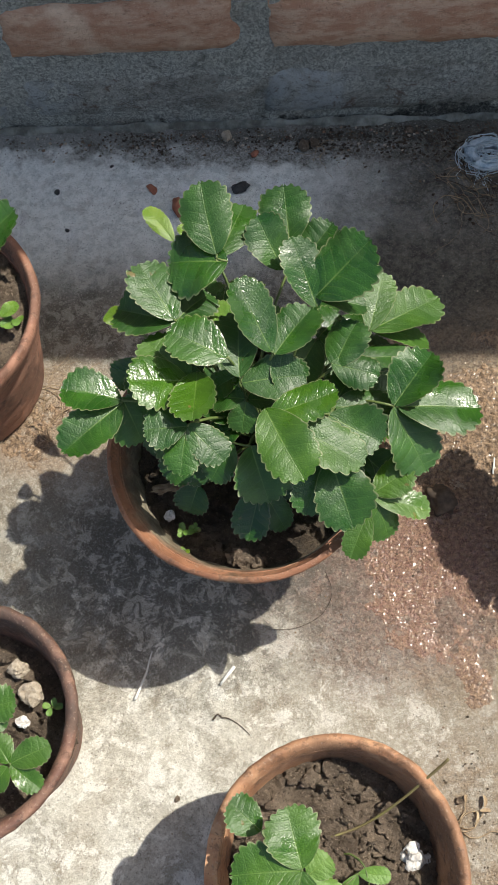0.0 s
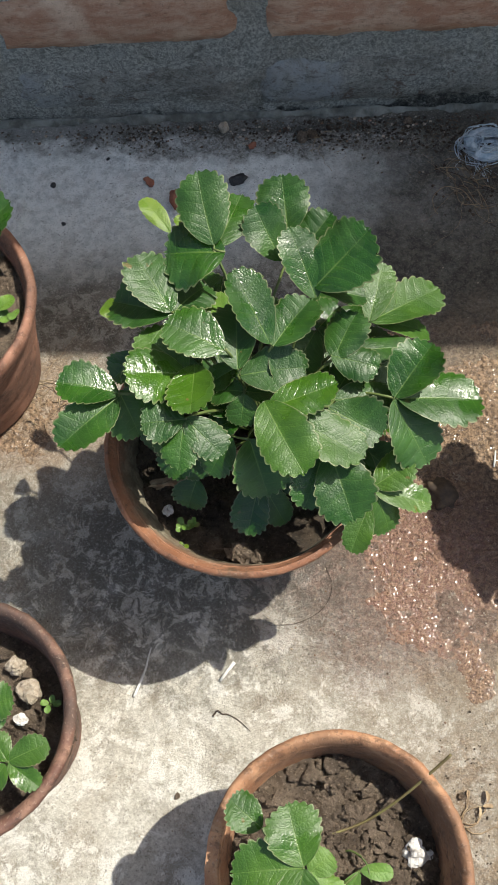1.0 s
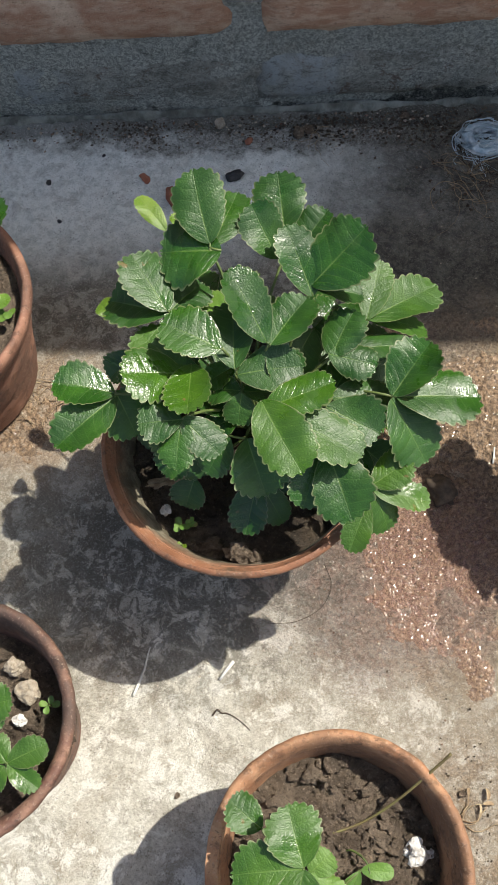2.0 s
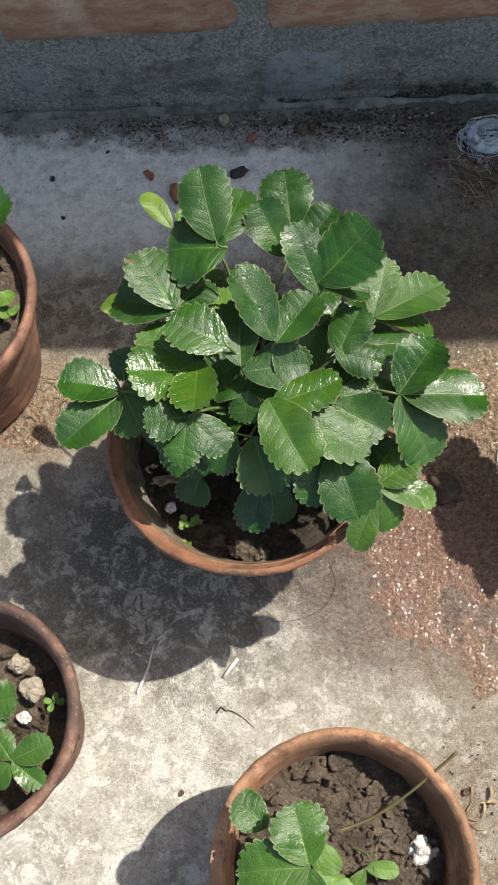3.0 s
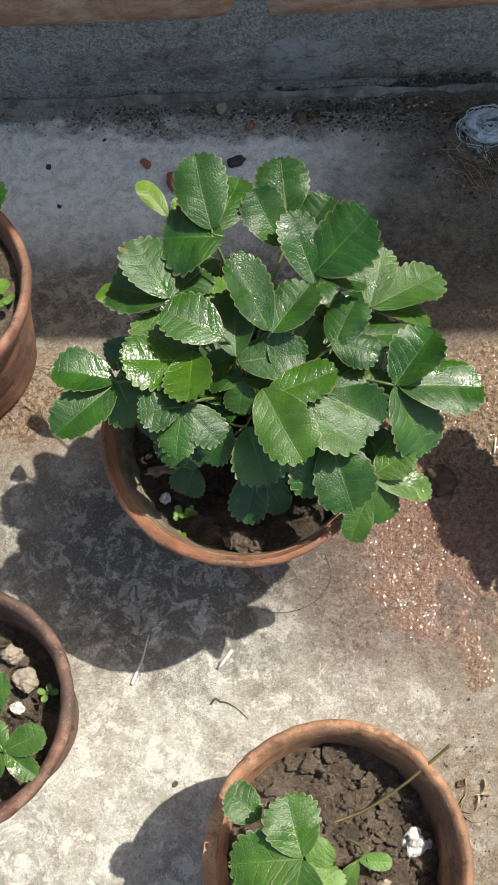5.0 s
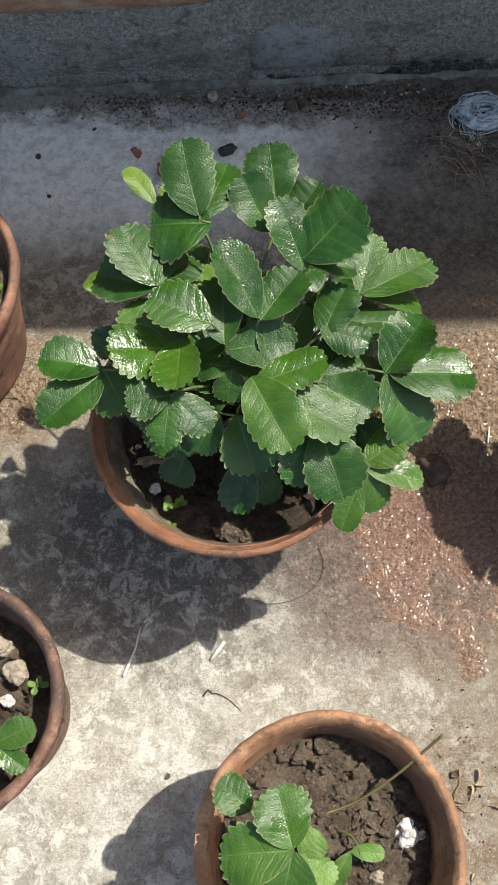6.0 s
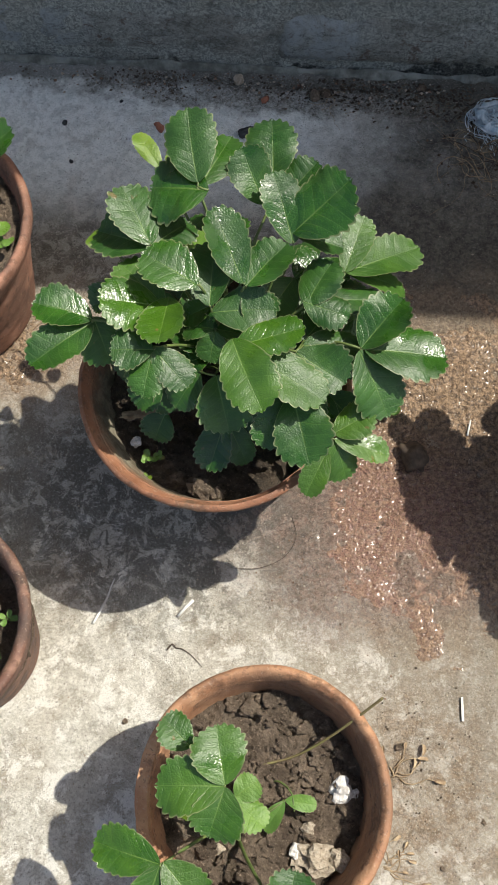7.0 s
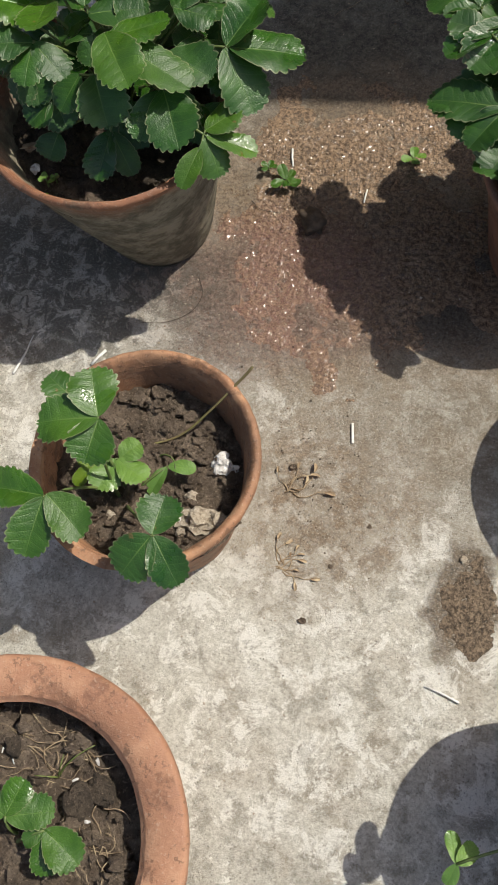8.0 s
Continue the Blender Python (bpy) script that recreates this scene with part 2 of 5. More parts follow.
def clay_material(name, base, pale, stain, algae=0.0):
    m = Nodes(name)
    big, mid, fine = m.noise(16, 5, 0.6), m.noise(70, 5, 0.65), m.noise(420, 4, 0.7)
    col = m.mix(m.ramp(mid, 0.35, 0.7), base, pale)
    col = m.mix(m.ramp(big, 0.42, 0.62, 0.0, 0.8), col, stain)
    col = m.mix(m.ramp(m.noise(45, 6, 0.7), 0.54, 0.62, 0.0, 0.6), col, tuple(c * 0.55 for c in stain))
    col = m.mix(m.ramp(m.noise(150, 5, 0.75), 0.57, 0.63, 0.0, 0.6), col, (0.10, 0.055, 0.035))
    col = m.mix(m.ramp(fine, 0.57, 0.66, 0.0, 0.3), col, (0.48, 0.36, 0.27))
    if algae:
        film = m.ramp(m.math("ADD", m.axis("Z"), m.math("MULTIPLY", m.math("SUBTRACT", big, 0.5), 0.12)), algae - 0.02, algae + 0.012, 0.92, 0.0)
        col = m.mix(film, col, m.mix(m.ramp(m.noise(38, 8, 0.75), 0.42, 0.60), (0.085, 0.083, 0.056), (0.25, 0.235, 0.175)))
    m.set(Base_Color=col, Roughness=m.ramp(mid, 0.4, 0.6, 0.62, 0.85))
    m.set(Normal=m.bump(m.math("ADD", m.math("MULTIPLY", mid, 0.8), m.math("MULTIPLY", fine, 0.35)), 0.0016))
    return m.mat


def soil_material(name, dark, light):
    m = Nodes(name)
    mid, fine = m.noise(60, 5, 0.65), m.noise(420, 4, 0.7)
    col = m.mix(m.ramp(mid, 0.35, 0.68), dark, light)
    col = m.mix(m.ramp(fine, 0.56, 0.68, 0.0, 0.6), col, tuple(min(1, c * 1.9) for c in light))
    col = m.mix(m.ramp(fine, 0.34, 0.45, 0.7, 0.0), col, tuple(c * 0.4 for c in dark))
    m.set(Base_Color=col, Roughness=0.93, Normal=m.bump(m.math("ADD", mid, m.math("MULTIPLY", m.math("ADD", fine, m.noise(1000, 4, 0.8)), 1.0)), 0.007))
    return m.mat


def earth_material(name, dark, light, red=None, film=0.7):
    """Washed-out wet earth: dull crumbs with glistening films between them."""
    m = Nodes(name)
    mid, fine, grain = m.noise(48, 6, 0.7), m.noise(260, 5, 0.75), m.noise(800, 4, 0.75)
    col = m.mix(m.ramp(fine, 0.38, 0.62), dark, light)
    col = m.mix(m.ramp(grain, 0.55, 0.66, 0.0, 0.6), col, tuple(min(0.8, c * 1.5) for c in light))
    col = m.mix(m.ramp(grain, 0.36, 0.45, 0.6, 0.0), col, tuple(c * 0.5 for c in dark))
    if red:
        near = m.blob(0.135, 0.505, 0.09, 0.085, 0.5, 0.5, 16)
        col = m.mix(m.math("MULTIPLY", near, m.ramp(fine, 0.35, 0.6, 0.9, 0.5)), col, m.mix(m.ramp(grain, 0.4, 0.6), red, tuple(c * 2.6 for c in red)))
    wet = m.ramp(mid, 0.42, 0.54)
    m.set(Base_Color=col, Roughness=m.math("SUBTRACT", 0.9, m.math("MULTIPLY", wet, 0.5 * film)), Specular_IOR_Level=0.5)
    m.set(Coat_Weight=m.math("MULTIPLY", m.ramp(m.noise(300, 4, 0.7), 0.40, 0.52), film), Coat_Roughness=0.16)
    m.set(Normal=m.bump(m.math("ADD", fine, m.math("MULTIPLY", grain, 0.5)), 0.0016))
    return m.mat


def brick_material(name, base, pale, grime, amount):
    m = Nodes(name)
    where = m.stretched(1, 1, 3.0)
    big, mid, fine, grain = m.noise(11, 4, 0.6), m.noise(30, 8, 0.72, where), m.noise(300, 5, 0.75), m.noise(700, 4, 0.75)
    col = m.mix(m.ramp(mid, 0.42, 0.60), base, pale)
    col = m.mix(m.ramp(m.noise(70, 8, 0.78, where), 0.56, 0.62, 0.0, 0.5), col, tuple(c * 0.35 for c in base))
    col = m.mix(m.math("MULTIPLY", m.chance(), 0.35), col, tuple(c * 0.6 for c in base))
    col = m.mix(m.ramp(big, 0.62 - 0.4 * amount, 0.72 - 0.25 * amount, 0.0, min(1.0, 0.5 + 0.5 * amount)), col, m.mix(mid, grime, tuple(c * 2.2 for c in grime)))
    col = m.mix(m.ramp(fine, 0.57, 0.64, 0.0, 0.5), col, tuple(c * 0.4 for c in base))
    col = m.mix(m.ramp(grain, 0.36, 0.44, 0.35, 0.0), col, tuple(min(0.75, c * 1.5) for c in pale))
    m.set(Base_Color=col, Roughness=0.88, Normal=m.bump(m.math("ADD", mid, m.math("MULTIPLY", m.math("ADD", fine, grain), 0.3)), 0.003))
    return m.mat


def mortar_material(name="smeared_grey_mortar", smear=0.0):
    """Coarse sandy mortar; with smear, the dirty skin that it leaves on bricks."""
    m = Nodes(name)
    big, mid = m.noise(9, 7, 0.7, m.stretched(1, 1, 1.6), warp=0.6), m.noise(46, 9, 0.76, warp=0.6)
    fine, grain = m.noise(300, 6, 0.8, warp=1.0), m.noise(640, 4, 0.8, warp=1.0)
    col = m.mix(m.ramp(fine, 0.42, 0.58), (0.34, 0.35, 0.31), (0.84, 0.85, 0.78))
    col = m.mix(m.ramp(big, 0.38, 0.52, 0.6, 0.0), col, m.mix(m.ramp(mid, 0.42, 0.58), (0.17, 0.16, 0.125), (0.55, 0.50, 0.42)))
    if smear:
        skin = m.noise(13, 8, 0.72, m.stretched(1, 1, 2.5), warp=0.8)
        col = m.mix(m.ramp(skin, 0.40, 0.60, smear, 0.1), col, m.mix(m.ramp(mid, 0.42, 0.6), (0.28, 0.265, 0.225), (0.56, 0.54, 0.48)))
        blue = m.math("MAXIMUM", m.blob(-0.30, 0.995, 0.10, 0.5, 0.5, 0.7, 20), m.blob(0.055, 0.995, 0.04, 0.5, 0.3, 0.6, 24))
        col = m.mix(m.math("MULTIPLY", blue, m.ramp(mid, 0.38, 0.55, 0.25, 0.85)), col, (0.66, 0.71, 0.73))
        col = m.mix(m.ramp(m.noise(30, 8, 0.78, warp=0.6), 0.57, 0.62, 0.0, 0.75), col, (0.20, 0.115, 0.08))
        crack = m.ramp(m.math("ABSOLUTE", m.math("SUBTRACT", m.noise(16, 8, 0.7, m.stretched(1, 1, 2.2)), 0.5)), 0.0, 0.012, 1.0, 0.0)
        col = m.mix(m.math("MULTIPLY", crack, 0.7), col, (0.05, 0.047, 0.038))
        ridge = m.ramp(m.math("ABSOLUTE", m.math("SUBTRACT", m.noise(12, 7, 0.7, m.stretched(1, 1, 1.7)), 0.56)), 0.0, 0.012, 1.0, 0.0)
        col = m.mix(m.math("MULTIPLY", ridge, 0.5), col, (0.66, 0.68, 0.66))
    col = m.mix(m.ramp(mid, 0.56, 0.63, 0.0, 0.5), col, (0.075, 0.072, 0.056))
    col = m.mix(m.ramp(m.noise(22, 8, 0.8), 0.58, 0.63, 0.0, 0.6), col, (0.64, 0.66, 0.63))
    col = m.mix(m.ramp(grain, 0.56, 0.63, 0.0, 0.45), col, (0.07, 0.07, 0.058))
    col = m.mix(m.ramp(grain, 0.36, 0.44, 0.6, 0.0), col, (0.70, 0.71, 0.66))
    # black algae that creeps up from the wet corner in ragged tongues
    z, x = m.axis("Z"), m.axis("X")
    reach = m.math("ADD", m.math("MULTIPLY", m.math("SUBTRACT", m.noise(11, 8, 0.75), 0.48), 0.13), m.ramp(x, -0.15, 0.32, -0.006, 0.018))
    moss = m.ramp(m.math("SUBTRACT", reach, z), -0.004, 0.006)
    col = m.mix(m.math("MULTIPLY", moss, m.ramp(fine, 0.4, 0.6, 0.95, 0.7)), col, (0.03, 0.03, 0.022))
    m.set(Base_Color=col, Roughness=0.92, Normal=m.bump(m.math("ADD", m.math("MULTIPLY", mid, 1.3), m.math("MULTIPLY", m.math("ADD", fine, grain), 0.7)), 0.0075))
    return m.mat


def plain(name, col, other, scale=60, rough=0.8, relief=0.001):
    m = Nodes(name)
    n = m.noise(scale, 5, 0.65)
    m.set(Base_Color=m.mix(m.ramp(n, 0.32, 0.7), col, other), Roughness=rough, Normal=m.bump(n, relief))
    return m.mat


CONCRETE = concrete_floor()
LEAF = leaf_material("strawberry_leaf", (0.013, 0.057, 0.007), (0.033, 0.108, 0.012))
LEAF_MID = leaf_material("bright_leaf", (0.026, 0.086, 0.007), (0.056, 0.138, 0.012))
LEAF_PALE = leaf_material("young_leaf", (0.085, 0.19, 0.03), (0.145, 0.27, 0.042), 0.45)
LEAF_YELLOW = leaf_material("yellowing_leaf", (0.08, 0.165, 0.008), (0.15, 0.235, 0.012), 0.4)
LEAF_BLADE = plain("grass_blade", (0.09, 0.13, 0.03), (0.17, 0.19, 0.06), 90, 0.5, 0.0003)
STALK = plain("green_stalk", (0.07, 0.11, 0.03), (0.13, 0.17, 0.05), 90, 0.5, 0.0004)
CLAY = clay_material("terracotta", (0.33, 0.155, 0.08), (0.47, 0.265, 0.15), (0.19, 0.102, 0.06))
CLAY_RED = clay_material("red_terracotta", (0.25, 0.112, 0.07), (0.36, 0.19, 0.13), (0.15, 0.078, 0.055))
CLAY_OLD = clay_material("stained_terracotta", (0.13, 0.062, 0.044), (0.29, 0.165, 0.115), (0.062, 0.043, 0.036))
CLAY_MOSSY = clay_material("algae_filmed_terracotta", (0.27, 0.112, 0.058), (0.36, 0.165, 0.09), (0.16, 0.075, 0.042), 0.166)
CLAY_FRESH = clay_material("fresh_terracotta", (0.34, 0.165, 0.095), (0.44, 0.25, 0.155), (0.26, 0.125, 0.075))
SOIL_DARK = soil_material("moist_soil", (0.065, 0.048, 0.034), (0.18, 0.134, 0.092))
SOIL = soil_material("dry_clod_soil", (0.15, 0.108, 0.075), (0.36, 0.275, 0.20))
WET_EARTH = earth_material("washed_out_earth", (0.085, 0.055, 0.034), (0.31, 0.21, 0.13), (0.10, 0.052, 0.04))
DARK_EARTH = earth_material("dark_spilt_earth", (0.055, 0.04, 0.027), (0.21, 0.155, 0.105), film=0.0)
BRICK = brick_material("red_brick", (0.47, 0.25, 0.16), (0.62, 0.42, 0.30), (0.48, 0.38, 0.29), 0.25)
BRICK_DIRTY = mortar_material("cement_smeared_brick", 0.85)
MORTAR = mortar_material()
WHITE_STONE = plain("white_stone", (0.50, 0.47, 0.44), (0.80, 0.79, 0.77), 300, 0.8, 0.002)
BUFF_STONE = plain("buff_stone", (0.34, 0.28, 0.21), (0.52, 0.45, 0.36), 300, 0.85, 0.004)
BLACK_STONE = plain("black_stone", (0.012, 0.012, 0.013), (0.04, 0.04, 0.042), 120, 0.6, 0.002)
BROWN_GRIT = plain("wet_brown_grit", (0.14, 0.08, 0.055), (0.34, 0.23, 0.16), 300, 0.2, 0.0003)
FILLET = plain("grimy_cement", (0.085, 0.085, 0.07), (0.24, 0.245, 0.215), 55, 0.9, 0.005)
RED_CHIP = plain("brick_chip", (0.24, 0.085, 0.05), (0.34, 0.14, 0.085), 120, 0.85, 0.002)
DRY_STEM = plain("dry_stem", (0.22, 0.15, 0.09), (0.42, 0.33, 0.21), 150, 0.8, 0.0004)
DARK_STEM = plain("dark_root", (0.045, 0.032, 0.024), (0.11, 0.08, 0.055), 150, 0.8, 0.0004)
PALE_STRIP = plain("pale_strip", (0.62, 0.62, 0.58), (0.78, 0.78, 0.74), 90, 0.5, 0.0004)
NET = plain("faded_blue_plastic", (0.36, 0.47, 0.54), (0.66, 0.72, 0.75), 160, 0.45, 0.0006)


# ---- building ----
def mesh_of(bm, material, smooth=True):
    me = bpy.data.meshes.new("mesh")
    bm.normal_update()
    bm.to_mesh(me)
    bm.free()
    for p in me.polygons:
        p.use_smooth = smooth
    me.materials.append(material)
    return me


def part(name, bm, material, parent=None, label="", smooth=True):
    """Links a bmesh as one mesh object, under a thing or part if one is given."""
    ob = new(name, mesh_of(bm, material, smooth))
    if parent:
        ob.parent = parent
        ob.matrix_parent_inverse = parent.matrix_world.inverted()
    return tagged(ob, label)


def thing(name, label, category, at=(0, 0, 0), group=""):
    ob = new(name)
    ob.empty_display_size = 0.05
    ob.location = at
    ob.matrix_world = Matrix.Translation(at)
    return tagged(ob, label, category, group)


def tube(bm, points, r0, r1, sides=6):
    """A tapered round rod along points."""
    points = [Vector(p) for p in points]
    rings = []
    for i, p in enumerate(points):
        way = (points[min(i + 1, len(points) - 1)] - points[max(i - 1, 0)]).normalized()
        side = way.orthogonal().normalized()
        up = way.cross(side)
        r = r0 + (r1 - r0) * i / (len(points) - 1)
        rings.append([bm.verts.new(p + r * (side * math.cos(a) + up * math.sin(a))) for a in (2 * math.pi * k / sides for k in range(sides))])
    for a, b in zip(rings, rings[1:]):
        for k in range(sides):
            bm.faces.new((a[k], a[(k + 1) % sides], b[(k + 1) % sides], b[k]))
    bm.faces.new(rings[0][::-1])
    bm.faces.new(rings[-1])


def bent(a, b, rise, n=9, sway=0.0):
    """Points of an arc from a to b that rises first and then leans over."""
    a, b = Vector(a), Vector(b)
    mid = a + (b - a) * 0.35 + Vector((0, 0, rise))
    side = (b - a).cross(Vector((0, 0, 1)))
    mid += side * sway
    return [a * (1 - t) ** 2 + mid * 2 * t * (1 - t) + b * t * t for t in (i / (n - 1) for i in range(n))]


def pebble(bm, at, size, rough=0.35, seed=0.0, level=2):
    """An angular lump, laid on the point at."""
    made = bmesh.ops.create_icosphere(bm, subdivisions=level, radius=1.0)["verts"]
    for v in made:
        p = v.co.copy()
        k = 1 + 0.2 * rough * abs(noise.noise(p * 3.7 + Vector((3, seed, 1)))) + 0.22 * rough * noise.noise(p * 6.3 + Vector((seed, 1, 2))) + rough * noise.noise(p * 1.3 + Vector((seed * 7.1, seed * 3.3, seed))) + 0.4 * rough * noise.noise(p * 3.1 + Vector((seed, seed * 5.7, 0)))
        v.co = Vector((p.x * size[0], p.y * size[1], p.z * size[2])) * k + Vector(at)


def lump(name, at, size, material, label, category="stone", rough=0.4, seed=0.0, group="", flat=False):
    bm = bmesh.new()
    pebble(bm, (0, 0, size[2] * 0.7), size, rough * (1.4 if flat else 1.2), seed, 3)
    ob = part(name, bm, material, smooth=not flat)
    ob.matrix_world = pose(*at, 0, 0, 57 * seed)
    return tagged(ob, label, category, group)


def lathe(profile, steps, shape, closed=False):
    """Turns (radius, height) pairs round the z axis; shape(angle, k, r, z) may bend each point."""
    bm = bmesh.new()
    rings = []
    for k, (r, z) in enumerate(profile):
        ring = []
        for i in range(steps):
            a = 2 * math.pi * i / steps
            rr, zz = shape(a, k, r, z)
            ring.append(bm.verts.new((rr * math.cos(a), rr * math.sin(a), zz)))
        rings.append(ring)
    for a, b in zip(rings, rings[1:] + rings[:1] if closed else rings[1:]):
        for i in range(steps):
            j = (i + 1) % steps
            bm.faces.new((a[i], a[j], b[j], b[i]))
    if closed:
        return bm
    bm.faces.new(rings[0][::-1])
    bm.faces.new(rings[-1])
    return bm


def clay_pot(at, R, h, base, wall, soil, material, label, seed=0.0, lip=0.004, ribs=0.0, collar=0.03, broken=None, flat_rim=0.0, lean=(0.0, 0.0)):
    """A round flower pot that stands on the floor, open at the top, with its earth in it."""
    pot = thing("flower_pot", label, "flower pot", (at[0], at[1], 0), "clay flower pots")
    rim_in = R - wall - flat_rim
    side = lambda z: base + (R - lip - base) * (z / h) ** 0.97
    outer = [(base * 0.93, 0.0), (base, 0.003)] + [(side(h * k / 14), h * k / 14) for k in range(1, 14) if h * k / 14 < h - collar]
    rim = [(R - lip, h - collar), (R - 0.0012, h - collar + 0.003), (R, h - collar * 0.5), (R, h - 0.003), (R - 0.0015, h - 0.0006), (R - 0.0035, h)]
    if flat_rim:
        rim += [(R - wall * 0.5 - flat_rim * 0.5, h - 0.001), (rim_in + 0.004, h - 0.003)]
    rim += [(rim_in + 0.003, h - 0.0006 - 0.004 * bool(flat_rim)), (rim_in, h - 0.004 - 0.004 * bool(flat_rim))]
    low = max(0.012, soil - 0.03)
    inside = lambda z: rim_in + 0.7 * flat_rim - (h - z) * (R - lip - base) / h
    inner = [(inside(z), z) for z in (h - 0.02, h - 0.03, h - 0.045, (h + low) / 2 - 0.01, low)]

    def shape(a, k, r, z):
        c, s = math.cos(a), math.sin(a)
        r += 0.0012 * noise.noise(Vector((c * 1.4, s * 1.4, z * 12 + seed))) + 0.0005 * noise.noise(Vector((c * 7, s * 7, z * 60 + seed)))
        r += 0.0006 * ribs * math.sin(z * 260 + 0.6 * math.sin(a * 2))
        if z > h - 0.008:
            z += 0.0008 * noise.noise(Vector((c * 3, s * 3, seed + 5))) + 0.0006 * noise.noise(Vector((c * 11, s * 11, seed + 9)))
            chip = noise.noise(Vector((c * 26, s * 26, r * 150 + seed)))
            z -= 0.0016 * max(0.0, chip - 0.2)
            r += 0.0005 * chip
        if broken and z > h - collar - 0.003:
            start, end, depth = broken
            d = math.degrees(a) % 360
            cut = min(1.0, max(0.0, min((d - start) / 4, (end - d) / 4)))
            if cut > 0:
                floor_z = h - depth * cut * (0.75 + 0.45 * noise.noise(Vector((a * 7, 3, seed))))
                z = min(z, floor_z + 0.05 * (z - h + depth))
        return r, z

    inner[0] = (inside(h - collar) + 0.0004, h - collar + 0.001)
    inner = [p for k, p in enumerate(inner) if k == 0 or p[1] < h - collar - 0.004]
    shell = [p for p in outer if p[1] < h - collar] + [(R - lip - 0.0006, h - collar + 0.001)]
    for name, loop, closed in (("pot_body", shell + inner, False), ("rim", rim + [(inside(h - collar - 0.004), h - collar - 0.004), (R - lip - 0.003, h - collar - 0.004)], True)):
        piece = part(name, lathe(loop, 120, shape, closed), material, pot)
        piece.data.set_sharp_from_angle(angle=radians(48))
        piece.matrix_parent_inverse = Matrix(((1, 0, -lean[0] / h, lean[0]), (0, 1, -lean[1] / h, lean[1]), (0, 0, 1, 0), (0, 0, 0, 1)))
    return pot


def earth_bed(at, r, z, material, label, seed, clods, clod=0.007, heap=0.004, tilt=0.0):
    """Crumbly earth that fills a pot: a rough sheet with clods on it."""
    bm = bmesh.new()
    rows, steps = 58, 190

    def high(x, y):
        z = heap * (1 - (math.hypot(x, y) / r) ** 2) + tilt * x / r
        for f, a in ((26, 0.0065), (60, 0.0048), (130, 0.0030), (280, 0.0024)):
            z += a * (0.45 - 1.7 * abs(noise.noise(Vector((x * f, y * f, seed + f)))))
        return z

    mid = bm.verts.new((0, 0, high(0, 0)))
    last = None
    for k in range(1, rows + 1):
        rr = r * k / rows
        ring = []
        for i in range(steps):
            a = 2 * math.pi * i / steps
            x, y = rr * math.cos(a), rr * math.sin(a)
            ring.append(bm.verts.new((x, y, high(x, y))))
        for i in range(steps):
            j = (i + 1) % steps
            bm.faces.new((mid, ring[i], ring[j]) if last is None else (last[i], ring[i], ring[j], last[j]))
        last = ring
    rnd = random.Random(seed)
    for _ in range(clods):
        a, d = rnd.uniform(0, 6.283), r * 0.96 * math.sqrt(rnd.random())
        s = clod * rnd.uniform(0.25, 1.0) ** 2.4
        x, y = d * math.cos(a), d * math.sin(a)
        pebble(bm, (x, y, high(x, y) + s * 0.25), (s, s * rnd.uniform(0.6, 1), s * rnd.uniform(0.5, 0.8)), 1.25, rnd.uniform(0, 90), 3 if s > clod * 0.6 else 2 if s > clod * 0.3 else 1)
    ob = part("potting_soil", bm, material)
    ob.matrix_world = pose(at[0], at[1], z)
    return tagged(ob, label, "soil", kind="stuff")


